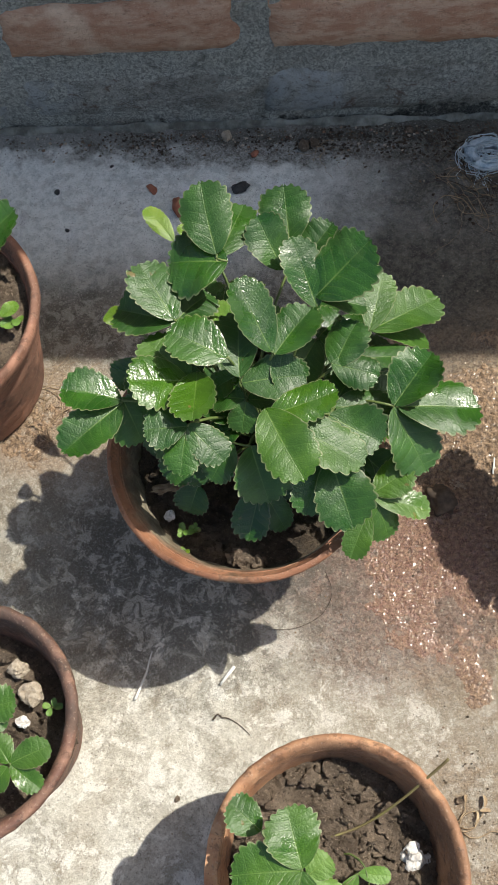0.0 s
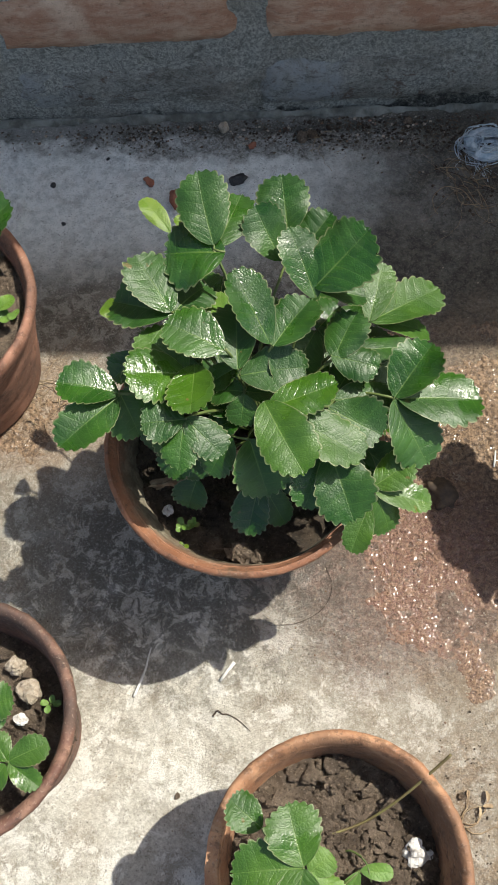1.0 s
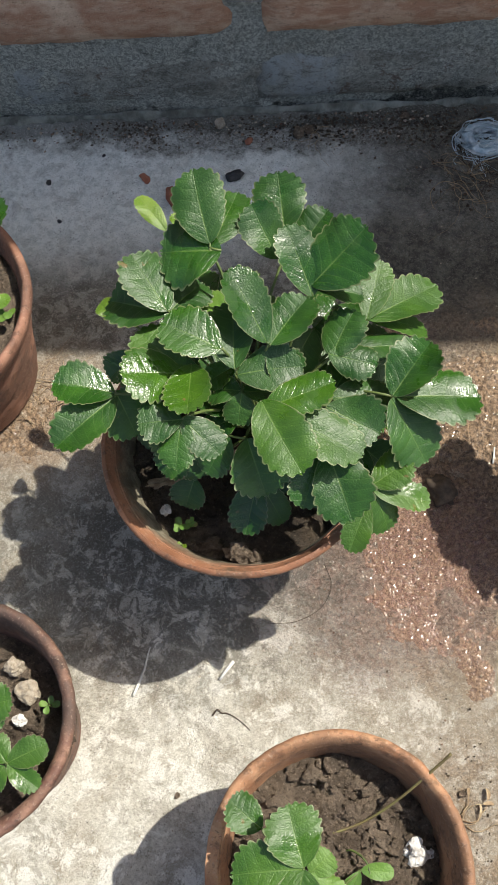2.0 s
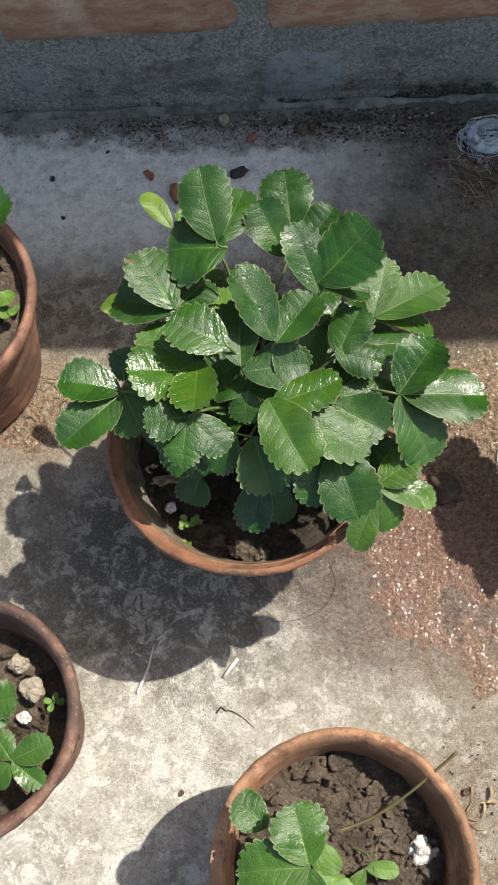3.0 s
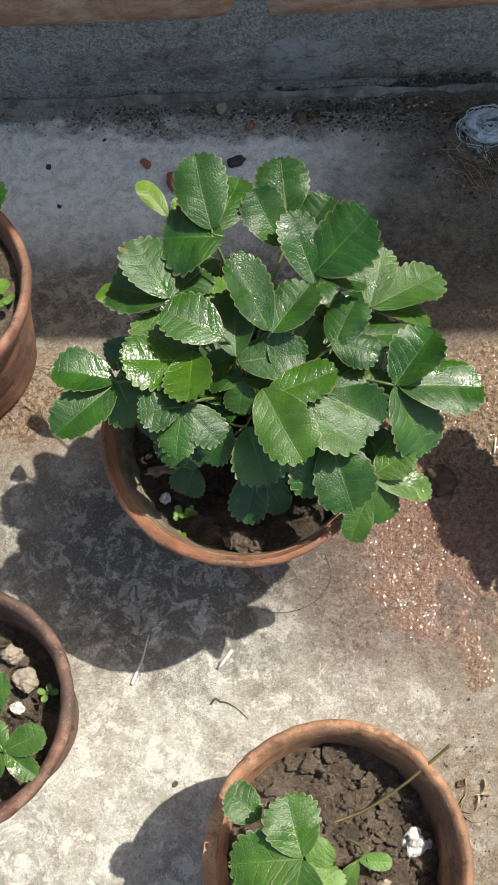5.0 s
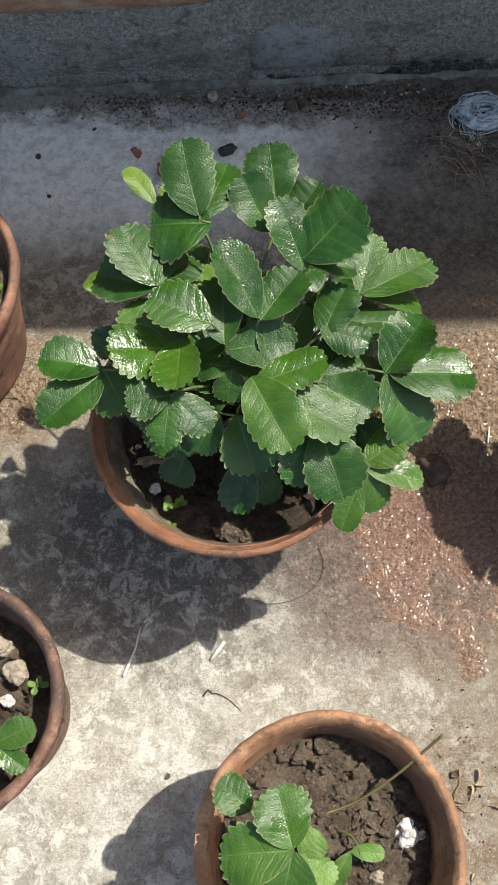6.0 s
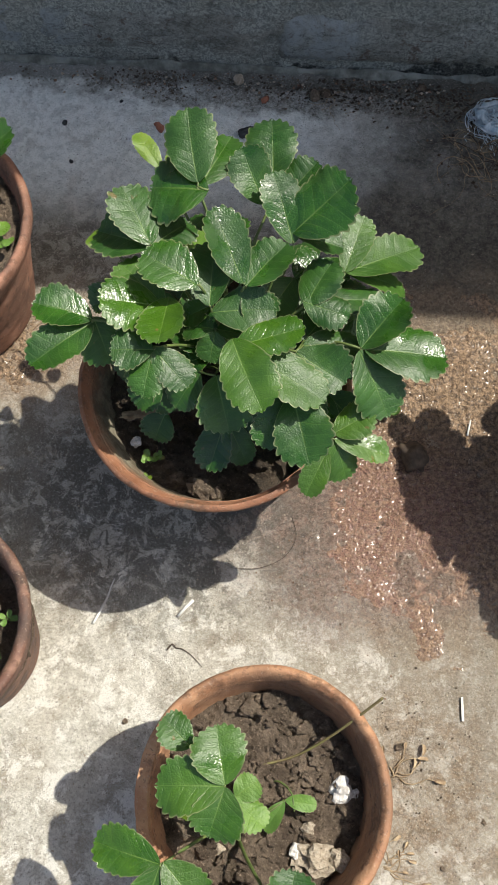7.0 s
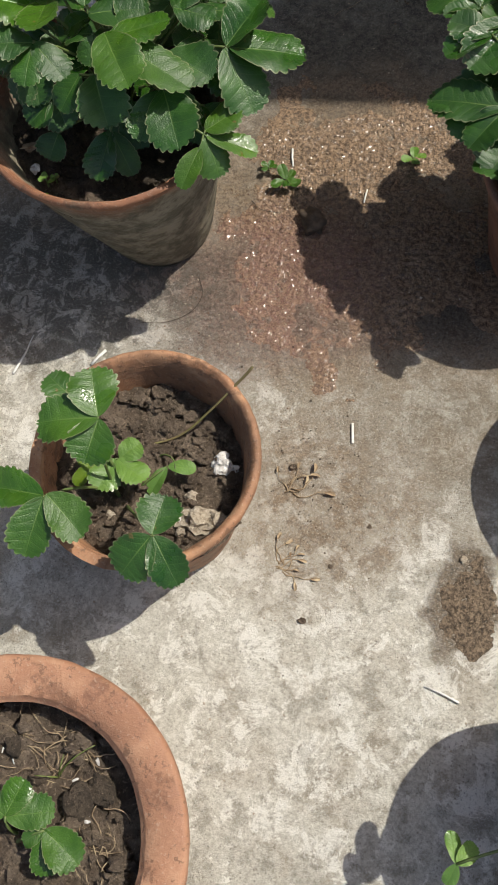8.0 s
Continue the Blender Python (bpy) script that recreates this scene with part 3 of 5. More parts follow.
def leaflet_mesh(length, width, fold, droop, seed, material):
    """One strawberry leaflet with rounded teeth and a quilted blade, base at the origin, tip along +y, upper side +z."""
    rnd = random.Random(seed)
    teeth, rows, m = 7.5, 64, 9
    u = np.linspace(0, 1, 401)
    wide = 0.5 * width * np.where(u < 0.62, np.sin(math.pi / 2 * np.minimum(u, 0.62) / 0.62) ** 0.62, np.maximum(0, 1 - (np.maximum(u - 0.62, 0) / 0.38) ** 2.6) ** 0.5) + 0.0004
    run = np.concatenate(([0], np.cumsum(np.hypot(np.diff(wide), np.diff(u) * length))))
    run /= run[-1]
    count = lambda at: (np.interp(at, u, run) - 0.3) / 0.7 * teeth
    us = np.interp(np.linspace(0, 1, rows + 1), run, u)
    h = np.interp(us, u, wide)
    slope = np.gradient(wide, u * length)
    slope = np.interp(us, u, slope)
    ox, oy = 1 / np.hypot(1, slope), -slope / np.hypot(1, slope)
    side = 1 - (1 - np.arange(m + 1) / m) ** 1.25
    v = np.concatenate((-side[:0:-1], side))
    U, V = np.meshgrid(us, v, indexing="ij")
    A, sign = np.abs(V), np.where(V < 0, -1.0, 1.0)
    phase = count(us)
    size = np.array([[rnd.uniform(0.65, 1.25) for _ in range(12)] for _ in (0, 1)])
    kth = np.clip(np.floor(phase), 0, 11).astype(int)
    saw = np.where(phase > 0, np.abs(np.sin(math.pi * np.mod(phase, 1.0) ** 1.25)) ** 0.7 - 0.5, 0.0)
    bite = 0.072 * width * np.clip(phase / 2.0, 0, 1) * saw
    bite = np.where(V < 0, (bite * size[0][kth])[:, None], (bite * size[1][kth])[:, None]) * A ** 7
    lop = rnd.uniform(-0.07, 0.07)
    X = V * h[:, None] * (1 + lop * sign) + sign * bite * ox[:, None]
    Y = U * length + bite * (oy[:, None] + 0.3)
    # side veins run from the midrib forward to the teeth
    q = count(np.clip(U + (1 - A) * 0.34 * (1 - U), 0, 1))
    off = np.abs(np.mod(q, 1.0) - 0.5) * 2
    s = np.abs(X) / (0.5 * width)
    hollow, wave, twist, bend = rnd.uniform(-0.06, 0.16), rnd.uniform(0, 6.28), rnd.uniform(-0.25, 0.25), rnd.uniform(-0.07, 0.07)
    Z = fold * (np.sqrt(X * X + (0.14 * width) ** 2) - 0.14 * width) - hollow * width * s ** 2.6 - droop * length * U ** 2.2
    Z += 0.010 * width * (off ** 0.8 - 0.5) * np.minimum(1, 3.5 * A) * (1 - 0.55 * A) * np.minimum(1, (1 - U) * 5)
    Z -= 0.014 * width * np.maximum(0, 1 - A * 6)
    Z += 0.055 * width * s * s * np.sin(6.0 * U + wave + np.where(V > 0, 1.7, 0.0)) + twist * X * U
    Z += 0.02 * width * s * np.sin(11 * U + wave * 3 + 2 * sign) + 0.006 * width * np.sin(X / width * 17 + wave) * np.sin(U * 19 + wave) * A
    X = X + bend * length * U ** 1.8
    verts = np.stack((X, Y, Z), -1).reshape(-1, 3)
    n = 2 * m + 1
    at = (np.arange(rows)[:, None] * n + np.arange(2 * m)[None, :]).ravel()
    faces = np.stack((at, at + 1, at + n + 1, at + n), -1)
    me = bpy.data.meshes.new("mesh")
    me.from_pydata(verts.tolist(), [], faces.tolist())
    for name, p, r in (("Blade", U, V), ("Veins", q, V)):
        me.uv_layers.new(name=name).data.foreach_set("uv", np.stack((p.ravel(), r.ravel()), -1)[faces.ravel()].astype(np.float32).ravel())
    me.polygons.foreach_set("use_smooth", [True] * len(faces))
    me.materials.append(material)
    me.update()
    return me


class Plant:
    """A strawberry plant: an empty at its crown, with leaves as parts and leaflets as their pieces."""

    def __init__(self, crown, label, seed, category="strawberry plant"):
        self.crown, self.count = Vector(crown), seed * 100
        self.ob = thing("strawberry_plant", label, category, crown, "strawberry plants")

    def leaf(self, joint, *tips, look_of=None):
        """A leaf on its stalk: each leaflet by its tip (x, y, z), its width by length, and its foot if off the joint."""
        self.count += 1
        rnd = random.Random(self.count)
        joint = Vector(joint)
        bm = bmesh.new()
        away = joint - self.crown
        start = self.crown + Vector((rnd.uniform(-0.006, 0.006), rnd.uniform(-0.006, 0.006), -0.004))
        tube(bm, bent(start, joint, 0.3 * abs(away.z) + 0.012, 10, rnd.uniform(-0.15, 0.15)), 0.0013, 0.0009, 7)
        for tip in tips:
            if len(tip) > 4:
                tube(bm, [joint, (joint + Vector(tip[4:])) / 2 - Vector((0, 0, 0.0006)), Vector(tip[4:])], 0.0009, 0.0007, 6)
        whole = part("leaf", bm, STALK, self.ob)
        for k, (x, y, z, ratio, *foot) in enumerate(tips):
            foot = Vector(foot or joint)
            way = Vector((x, y, z)) - foot
            length = way.length * 1.02
            ahead = way.normalized()
            side = ahead.cross(Vector((0.04, 0.0, 1))).normalized()
            up = side.cross(ahead)
            roll = radians(rnd.uniform(-9, 9))
            side, up = side * math.cos(roll) + up * math.sin(roll), up * math.cos(roll) - side * math.sin(roll)
            ob = new("leaflet", leaflet_mesh(length, length * ratio * 1.06, rnd.uniform(0.1, 0.48), rnd.uniform(0.0, 0.2), self.count * 10 + k, look_of or LEAF))
            ob.parent = whole
            m = Matrix((side, ahead, up)).transposed().to_4x4()
            m.translation = foot
            ob.matrix_basis = m
        return whole


# ---- the roof terrace ----
def floor_sheet():
    bm = bmesh.new()
    xs = [-300, -40, -6, -1.5] + [-0.7 + 0.01 * i for i in range(141)] + [1.5, 6, 40, 300]
    ys = [-300, -40, -6, -1.5] + [-0.3 + 0.01 * i for i in range(130)] + [1.06, 40, 300]
    high = lambda x, y: 0.0016 * noise.noise(Vector((x * 9, y * 9, 0))) + 0.0007 * noise.noise(Vector((x * 40, y * 40, 2)))
    grid = [[bm.verts.new((x, y, high(x, y) if abs(x) < 1 and -0.5 < y < 1.0 else 0)) for x in xs] for y in ys]
    for a, b in zip(grid, grid[1:]):
        for i in range(len(xs) - 1):
            bm.faces.new((a[i], a[i + 1], b[i + 1], b[i]))
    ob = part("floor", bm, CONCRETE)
    return tagged(ob, "weathered grey concrete terrace floor with earth and lime stains", "floor", kind="structure")


floor = floor_sheet()

WALL_Y, WALL_TOP, COURSE, BRICK_H, BRICK_L, JOINT = 1.0, 1.128, 0.0835, 0.0625, 0.229, 0.027


def wall_core():
    """The mortar body of the wall, with a rough face between the bricks."""
    bm = bmesh.new()
    nx, nz = 240, 60
    face = []
    for k in range(nz + 1):
        z = -0.01 + (WALL_TOP + 0.01) * (k / nz) ** 1.6
        row = []
        for i in range(nx + 1):
            s = 2 * i / nx - 1
            x = 6 * s * abs(s) ** 1.4
            y = WALL_Y + 0.004 + 0.004 * noise.noise(Vector((x * 30, z * 30, 4))) + 0.002 * noise.noise(Vector((x * 90, z * 90, 8)))
            row.append(bm.verts.new((x, y, z)))
        face.append(row)
    back = [[bm.verts.new((x, WALL_Y + 0.23, z)) for x in (-6, 6)] for z in (-0.01, WALL_TOP)]
    for a, b in zip(face, face[1:]):
        for i in range(nx):
            bm.faces.new((a[i], a[i + 1], b[i + 1], b[i]))
    bm.faces.new((back[0][1], back[0][0], back[1][0], back[1][1]))
    bm.faces.new([v for v in face[-1]] + [back[1][1], back[1][0]])
    bm.faces.new([r[0] for r in face][::-1] + [back[0][0], back[1][0]][:2])
    bm.faces.new([r[-1] for r in face] + [back[1][1], back[0][1]])
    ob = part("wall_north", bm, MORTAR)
    return tagged(ob, "low unplastered brick parapet wall with grey mortar joints", "wall", kind="structure")


wall = wall_core()

# ---- pots and their earth ----
clay_pot((0.008, 0.558), 0.0955, 0.180, 0.048, 0.0065, 0.150, CLAY_MOSSY, "round terracotta flower pot holding a bushy strawberry plant", 1, lip=0.0012, collar=0.009, broken=(304, 352, 0.0085), lean=(0.016, 0.014))
earth_bed((0.008, 0.558), 0.082, 0.143, SOIL_DARK, "dark moist garden soil in the big pot", 11, 110, 0.006)
clay_pot((0.066, 0.293), 0.0815, 0.137, 0.056, 0.0078, 0.1, CLAY, "weathered terracotta pot with a broken chipped rim", 2, collar=0.012, broken=(160, 262, 0.011))
earth_bed((0.066, 0.293), 0.0715, 0.094, SOIL, "grey-brown cloddy dry soil in the broken-rimmed pot", 12, 480, 0.0058, 0.009, -0.008)
clay_pot((-0.268, 0.699), 0.102, 0.132, 0.072, 0.008, 0.11, CLAY_RED, "ribbed damp-stained terracotta pot beside the shaded floor", 3, ribs=1.6, collar=0.02)
earth_bed((-0.268, 0.699), 0.09, 0.107, SOIL, "brown soil in the ribbed pot", 13, 130, 0.008)
clay_pot((-0.187, 0.381), 0.0815, 0.122, 0.056, 0.0088, 0.09, CLAY_OLD, "old dark-rimmed terracotta pot with young seedlings", 4, collar=0.012)
earth_bed((-0.187, 0.381), 0.070, 0.080, SOIL, "dark crumbly soil with pale stones", 14, 260, 0.006, 0.005, -0.012)
clay_pot((0.013, 0.042), 0.112, 0.140, 0.075, 0.009, 0.11, CLAY_FRESH, "orange terracotta pot with a broad flat rim", 5, collar=0.02, flat_rim=0.02)
earth_bed((0.013, 0.042), 0.091, 0.104, SOIL, "dark soil with straw bits in the broad-rimmed pot", 15, 170, 0.008)
clay_pot((0.385, 0.553), 0.086, 0.130, 0.058, 0.008, 0.10, CLAY_RED, "reddish terracotta pot with a leafy strawberry plant", 6, collar=0.012)
earth_bed((0.385, 0.553), 0.076, 0.10, SOIL_DARK, "dark soil in the reddish pot", 16, 60, 0.007)
clay_pot((0.482, 0.364), 0.094, 0.140, 0.062, 0.008, 0.11, CLAY, "terracotta pot that throws a round shadow", 7, collar=0.012)
earth_bed((0.482, 0.364), 0.084, 0.11, SOIL, "brown soil in a terracotta pot", 17, 60, 0.007)
clay_pot((0.418, 0.088), 0.092, 0.140, 0.062, 0.008, 0.11, CLAY, "terracotta pot with a pale-leaved strawberry plant", 8, collar=0.012)
earth_bed((0.418, 0.088), 0.082, 0.11, SOIL, "brown soil in a terracotta pot", 18, 60, 0.007)

# ---- the big strawberry plant ----
plant = Plant((0.018, 0.578, 0.146), "bushy strawberry plant with glossy dark green toothed leaves", 1)
plant.leaf((-0.004, 0.644, 0.275), (-0.015, 0.679, 0.302, 0.69, -0.004, 0.646, 0.277), (0.013, 0.688, 0.270, 0.60, -0.003, 0.648, 0.272), (-0.034, 0.644, 0.275, 1.08, 0.003, 0.642, 0.275))
plant.leaf((0.042, 0.660, 0.245), (0.039, 0.697, 0.276, 0.84, 0.041, 0.666, 0.258), (0.020, 0.671, 0.278, 0.68, 0.037, 0.647, 0.257), (0.067, 0.677, 0.264, 0.79, 0.050, 0.657, 0.250))
plant.leaf((0.057, 0.626, 0.257), (0.044, 0.656, 0.277, 0.53, 0.058, 0.620, 0.255), (0.089, 0.646, 0.285, 0.83, 0.057, 0.626, 0.258), (0.089, 0.628, 0.245, 0.73, 0.059, 0.627, 0.255))
plant.leaf((0.092, 0.615, 0.233), (0.102, 0.651, 0.246, 0.48, 0.092, 0.614, 0.235), (0.140, 0.650, 0.216, 0.44, 0.092, 0.614, 0.235), (0.135, 0.629, 0.206, 0.33, 0.093, 0.616, 0.232), look_of=LEAF_MID)
plant.leaf((0.069, 0.589, 0.233), (0.080, 0.614, 0.248, 0.80, 0.069, 0.588, 0.234), (0.096, 0.582, 0.236, 0.69, 0.067, 0.590, 0.236), (0.120, 0.605, 0.224, 0.49, 0.078, 0.597, 0.226))
plant.leaf((0.106, 0.564, 0.227), (0.128, 0.593, 0.242, 0.76, 0.106, 0.564, 0.228), (0.159, 0.569, 0.221, 0.68, 0.108, 0.563, 0.228), (0.128, 0.529, 0.206, 0.70, 0.105, 0.562, 0.228))
plant.leaf((0.029, 0.551, 0.247), (0.069, 0.560, 0.254, 0.54, 0.028, 0.549, 0.248), (0.045, 0.507, 0.257, 0.60, 0.026, 0.553, 0.249), (0.083, 0.520, 0.240, 0.47, 0.031, 0.550, 0.246), look_of=LEAF_MID)
plant.leaf((-0.021, 0.573, 0.249), (-0.054, 0.565, 0.268, 0.84, -0.021, 0.572, 0.250), (-0.016, 0.541, 0.264, 0.72, -0.016, 0.576, 0.254), (-0.050, 0.602, 0.250, 0.70, -0.022, 0.576, 0.246), look_of=LEAF_MID)
plant.leaf((-0.063, 0.560, 0.248), (-0.095, 0.565, 0.264, 0.71, -0.063, 0.560, 0.249), (-0.093, 0.526, 0.256, 0.64, -0.063, 0.558, 0.248), (-0.051, 0.541, 0.230, 0.88, -0.064, 0.564, 0.244))
plant.leaf((-0.021, 0.542, 0.250), (-0.046, 0.538, 0.254, 0.95, -0.021, 0.541, 0.251), (-0.027, 0.514, 0.243, 0.69, -0.021, 0.542, 0.250), (-0.000, 0.522, 0.243, 0.69, -0.021, 0.542, 0.250))
plant.leaf((0.003, 0.581, 0.264), (-0.030, 0.594, 0.277, 0.79, 0.003, 0.579, 0.266))
plant.leaf((0.010, 0.575, 0.250), (0.008, 0.612, 0.264, 0.64, 0.010, 0.573, 0.252), (0.049, 0.578, 0.250, 0.69, 0.011, 0.572, 0.246))
plant.leaf((0.031, 0.586, 0.258), (0.009, 0.621, 0.284, 0.52, 0.030, 0.586, 0.260), (0.052, 0.614, 0.266, 0.75, 0.032, 0.585, 0.259), (0.045, 0.571, 0.240, 0.91, 0.031, 0.588, 0.250))
plant.leaf((-0.031, 0.611, 0.258), (-0.053, 0.644, 0.270, 0.67, -0.031, 0.610, 0.259), (-0.071, 0.626, 0.248, 0.71, -0.031, 0.610, 0.258), (-0.012, 0.639, 0.250, 0.77, -0.030, 0.612, 0.256))
plant.leaf((0.012, 0.622, 0.238), (-0.014, 0.631, 0.240, 0.55, 0.012, 0.620, 0.240), look_of=LEAF_PALE)
plant.leaf((0.065, 0.529, 0.222), (0.080, 0.490, 0.218, 0.80, 0.065, 0.529, 0.224), (0.051, 0.499, 0.208, 0.61, 0.061, 0.531, 0.220))
plant.leaf((0.092, 0.513, 0.198), (0.117, 0.529, 0.206, 0.79, 0.093, 0.516, 0.199), (0.130, 0.510, 0.188, 0.44, 0.094, 0.512, 0.198), (0.106, 0.492, 0.182, 0.81, 0.094, 0.512, 0.197), (0.077, 0.478, 0.186, 0.53, 0.090, 0.505, 0.194), look_of=LEAF_MID)
plant.leaf((0.065, 0.559, 0.226), (0.096, 0.540, 0.224, 0.82, 0.065, 0.558, 0.227), (0.105, 0.569, 0.220, 0.64, 0.069, 0.566, 0.222), (0.082, 0.592, 0.218, 0.90, 0.069, 0.571, 0.218))
plant.leaf((0.015, 0.538, 0.226), (0.026, 0.506, 0.214, 0.91, 0.016, 0.538, 0.226), (-0.011, 0.522, 0.210, 0.78, 0.004, 0.542, 0.222))
plant.leaf((-0.038, 0.683, 0.236), (-0.054, 0.704, 0.252, 0.42, -0.038, 0.683, 0.240), (-0.031, 0.697, 0.240, 0.78, -0.027, 0.684, 0.238), look_of=LEAF_YELLOW)
plant.leaf((-0.074, 0.639, 0.212), (-0.087, 0.645, 0.212, 0.90, -0.074, 0.638, 0.213), look_of=LEAF_YELLOW)
plant.leaf((-0.023, 0.532, 0.172), (-0.030, 0.515, 0.165, 1.10, -0.023, 0.532, 0.172))
plant.leaf((0.020, 0.527, 0.182), (0.011, 0.495, 0.168, 0.63, 0.020, 0.527, 0.182), (0.036, 0.501, 0.168, 0.58, 0.021, 0.526, 0.182))
plant.leaf((0.010, 0.585, 0.232), (-0.011, 0.576, 0.230, 0.75, 0.008, 0.585, 0.232), look_of=LEAF_MID)
plant.leaf((0.016, 0.560, 0.220), (-0.015, 0.567, 0.222, 0.70, 0.006, 0.558, 0.220), (-0.010, 0.549, 0.214, 0.82, 0.010, 0.556, 0.220))
plant.leaf((0.058, 0.621, 0.212), (0.041, 0.588, 0.212, 0.71, 0.058, 0.621, 0.212), (0.088, 0.588, 0.202, 0.67, 0.060, 0.623, 0.210), (0.074, 0.641, 0.212, 0.90, 0.059, 0.622, 0.212))
plant.leaf((0.023, 0.633, 0.205), (0.011, 0.666, 0.200, 0.63, 0.023, 0.633, 0.205), (0.037, 0.656, 0.195, 0.68, 0.024, 0.632, 0.205), (0.001, 0.630, 0.195, 0.85, 0.022, 0.631, 0.205))
plant.leaf((-0.012, 0.625, 0.200), (-0.033, 0.651, 0.195, 0.66, -0.012, 0.625, 0.200), (-0.031, 0.613, 0.190, 1.00, -0.014, 0.623, 0.200), (-0.004, 0.595, 0.190, 0.79, -0.011, 0.622, 0.200))
plant.leaf((0.042, 0.592, 0.195), (0.023, 0.588, 0.190, 0.96, 0.042, 0.592, 0.195), (0.058, 0.616, 0.190, 0.73, 0.044, 0.594, 0.195), (0.048, 0.563, 0.190, 0.82, 0.043, 0.590, 0.195))
plant.leaf((0.074, 0.646, 0.200), (0.092, 0.631, 0.190, 0.82, 0.075, 0.645, 0.200), (0.059, 0.663, 0.195, 0.95, 0.073, 0.648, 0.200))
plant.leaf((0.092, 0.587, 0.195), (0.107, 0.566, 0.185, 0.97, 0.092, 0.587, 0.195), (0.111, 0.593, 0.190, 1.01, 0.093, 0.589, 0.195))
plant.leaf((0.013, 0.567, 0.234), (-0.008, 0.572, 0.230, 0.89, 0.012, 0.567, 0.234), (0.033, 0.566, 0.230, 0.88, 0.014, 0.567, 0.234), (0.010, 0.548, 0.225, 0.95, 0.013, 0.565, 0.234))
plant.leaf((0.015, 0.617, 0.190), (-0.005, 0.596, 0.180, 0.77, 0.015, 0.617, 0.190), (0.027, 0.584, 0.185, 0.69, 0.016, 0.616, 0.190))
plant.leaf((-0.032, 0.615, 0.195), (-0.056, 0.598, 0.185, 0.76, -0.032, 0.615, 0.195), (-0.028, 0.587, 0.185, 0.84, -0.031, 0.613, 0.195))
plant.leaf((0.073, 0.594, 0.190), (0.088, 0.575, 0.185, 1.03, 0.073, 0.594, 0.190), (0.057, 0.567, 0.185, 0.78, 0.072, 0.592, 0.190))
plant.leaf((0.089, 0.613, 0.195), (0.108, 0.605, 0.185, 1.03, 0.089, 0.613, 0.195), (0.109, 0.633, 0.190, 0.83, 0.090, 0.615, 0.195))
plant.leaf((0.031, 0.555, 0.185), (0.015, 0.534, 0.175, 0.81, 0.031, 0.555, 0.185), (0.042, 0.522, 0.175, 0.71, 0.032, 0.553, 0.185))
plant.leaf((-0.059, 0.605, 0.215), (-0.078, 0.593, 0.205, 0.78, -0.059, 0.605, 0.215), (-0.060, 0.584, 0.205, 0.93, -0.059, 0.602, 0.215))
plant.leaf((-0.005, 0.647, 0.200), (-0.022, 0.679, 0.195, 0.62, -0.005, 0.647, 0.200), (0.014, 0.683, 0.195, 0.58, -0.003, 0.648, 0.200))
plant.leaf((0.050, 0.626, 0.205), (0.035, 0.642, 0.200, 0.94, 0.050, 0.626, 0.205), (0.058, 0.602, 0.200, 0.99, 0.052, 0.624, 0.205))
plant.leaf((0.087, 0.550, 0.185), (0.106, 0.534, 0.175, 0.94, 0.087, 0.550, 0.185), (0.081, 0.526, 0.175, 0.88, 0.087, 0.549, 0.185))
plant.leaf((-0.040, 0.565, 0.205), (-0.056, 0.549, 0.190, 0.89, -0.040, 0.565, 0.205), (-0.034, 0.543, 0.190, 0.95, -0.039, 0.564, 0.205))
plant.leaf((-0.056, 0.587, 0.200), (-0.072, 0.573, 0.190, 0.99, -0.056, 0.587, 0.200), (-0.054, 0.566, 0.190, 1.08, -0.055, 0.585, 0.200))
plant.leaf((-0.026, 0.549, 0.190), (-0.042, 0.533, 0.180, 0.92, -0.026, 0.549, 0.190), (-0.014, 0.533, 0.178, 1.05, -0.024, 0.548, 0.190))
plant.leaf((0.057, 0.556, 0.200), (0.076, 0.522, 0.190, 0.76, 0.058, 0.555, 0.200), (0.037, 0.555, 0.200, 0.97, 0.056, 0.557, 0.200))

# ---- the smaller plants ----
plant = Plant((0.052, 0.272, 0.098), "young strawberry plant with three-part leaves leaning over the rim", 2)
plant.leaf((0.045, 0.297, 0.188), (0.007, 0.296, 0.190, 0.75, 0.046, 0.297, 0.190), (0.037, 0.328, 0.196, 0.91, 0.046, 0.298, 0.190), (0.039, 0.270, 0.182, 0.99, 0.046, 0.297, 0.189), look_of=LEAF_MID)
plant.leaf((0.023, 0.315, 0.172), (0.004, 0.330, 0.178, 0.86, 0.022, 0.317, 0.172))
plant.leaf((0.012, 0.251, 0.164), (-0.031, 0.257, 0.160, 0.56, 0.011, 0.251, 0.165), (0.002, 0.213, 0.156, 0.64, 0.011, 0.250, 0.165), (0.040, 0.229, 0.160, 0.68, 0.013, 0.252, 0.165), look_of=LEAF_MID)
plant.leaf((0.085, 0.230, 0.164), (0.089, 0.255, 0.168, 1.00, 0.085, 0.230, 0.165), (0.066, 0.205, 0.157, 0.93, 0.084, 0.229, 0.165), (0.103, 0.201, 0.158, 0.70, 0.086, 0.229, 0.165))
plant.leaf((0.047, 0.291, 0.130), (0.038, 0.268, 0.132, 0.84, 0.046, 0.290, 0.132), (0.068, 0.275, 0.134, 0.72, 0.048, 0.290, 0.132), (0.061, 0.302, 0.136, 0.96, 0.049, 0.291, 0.131), look_of=LEAF_PALE)
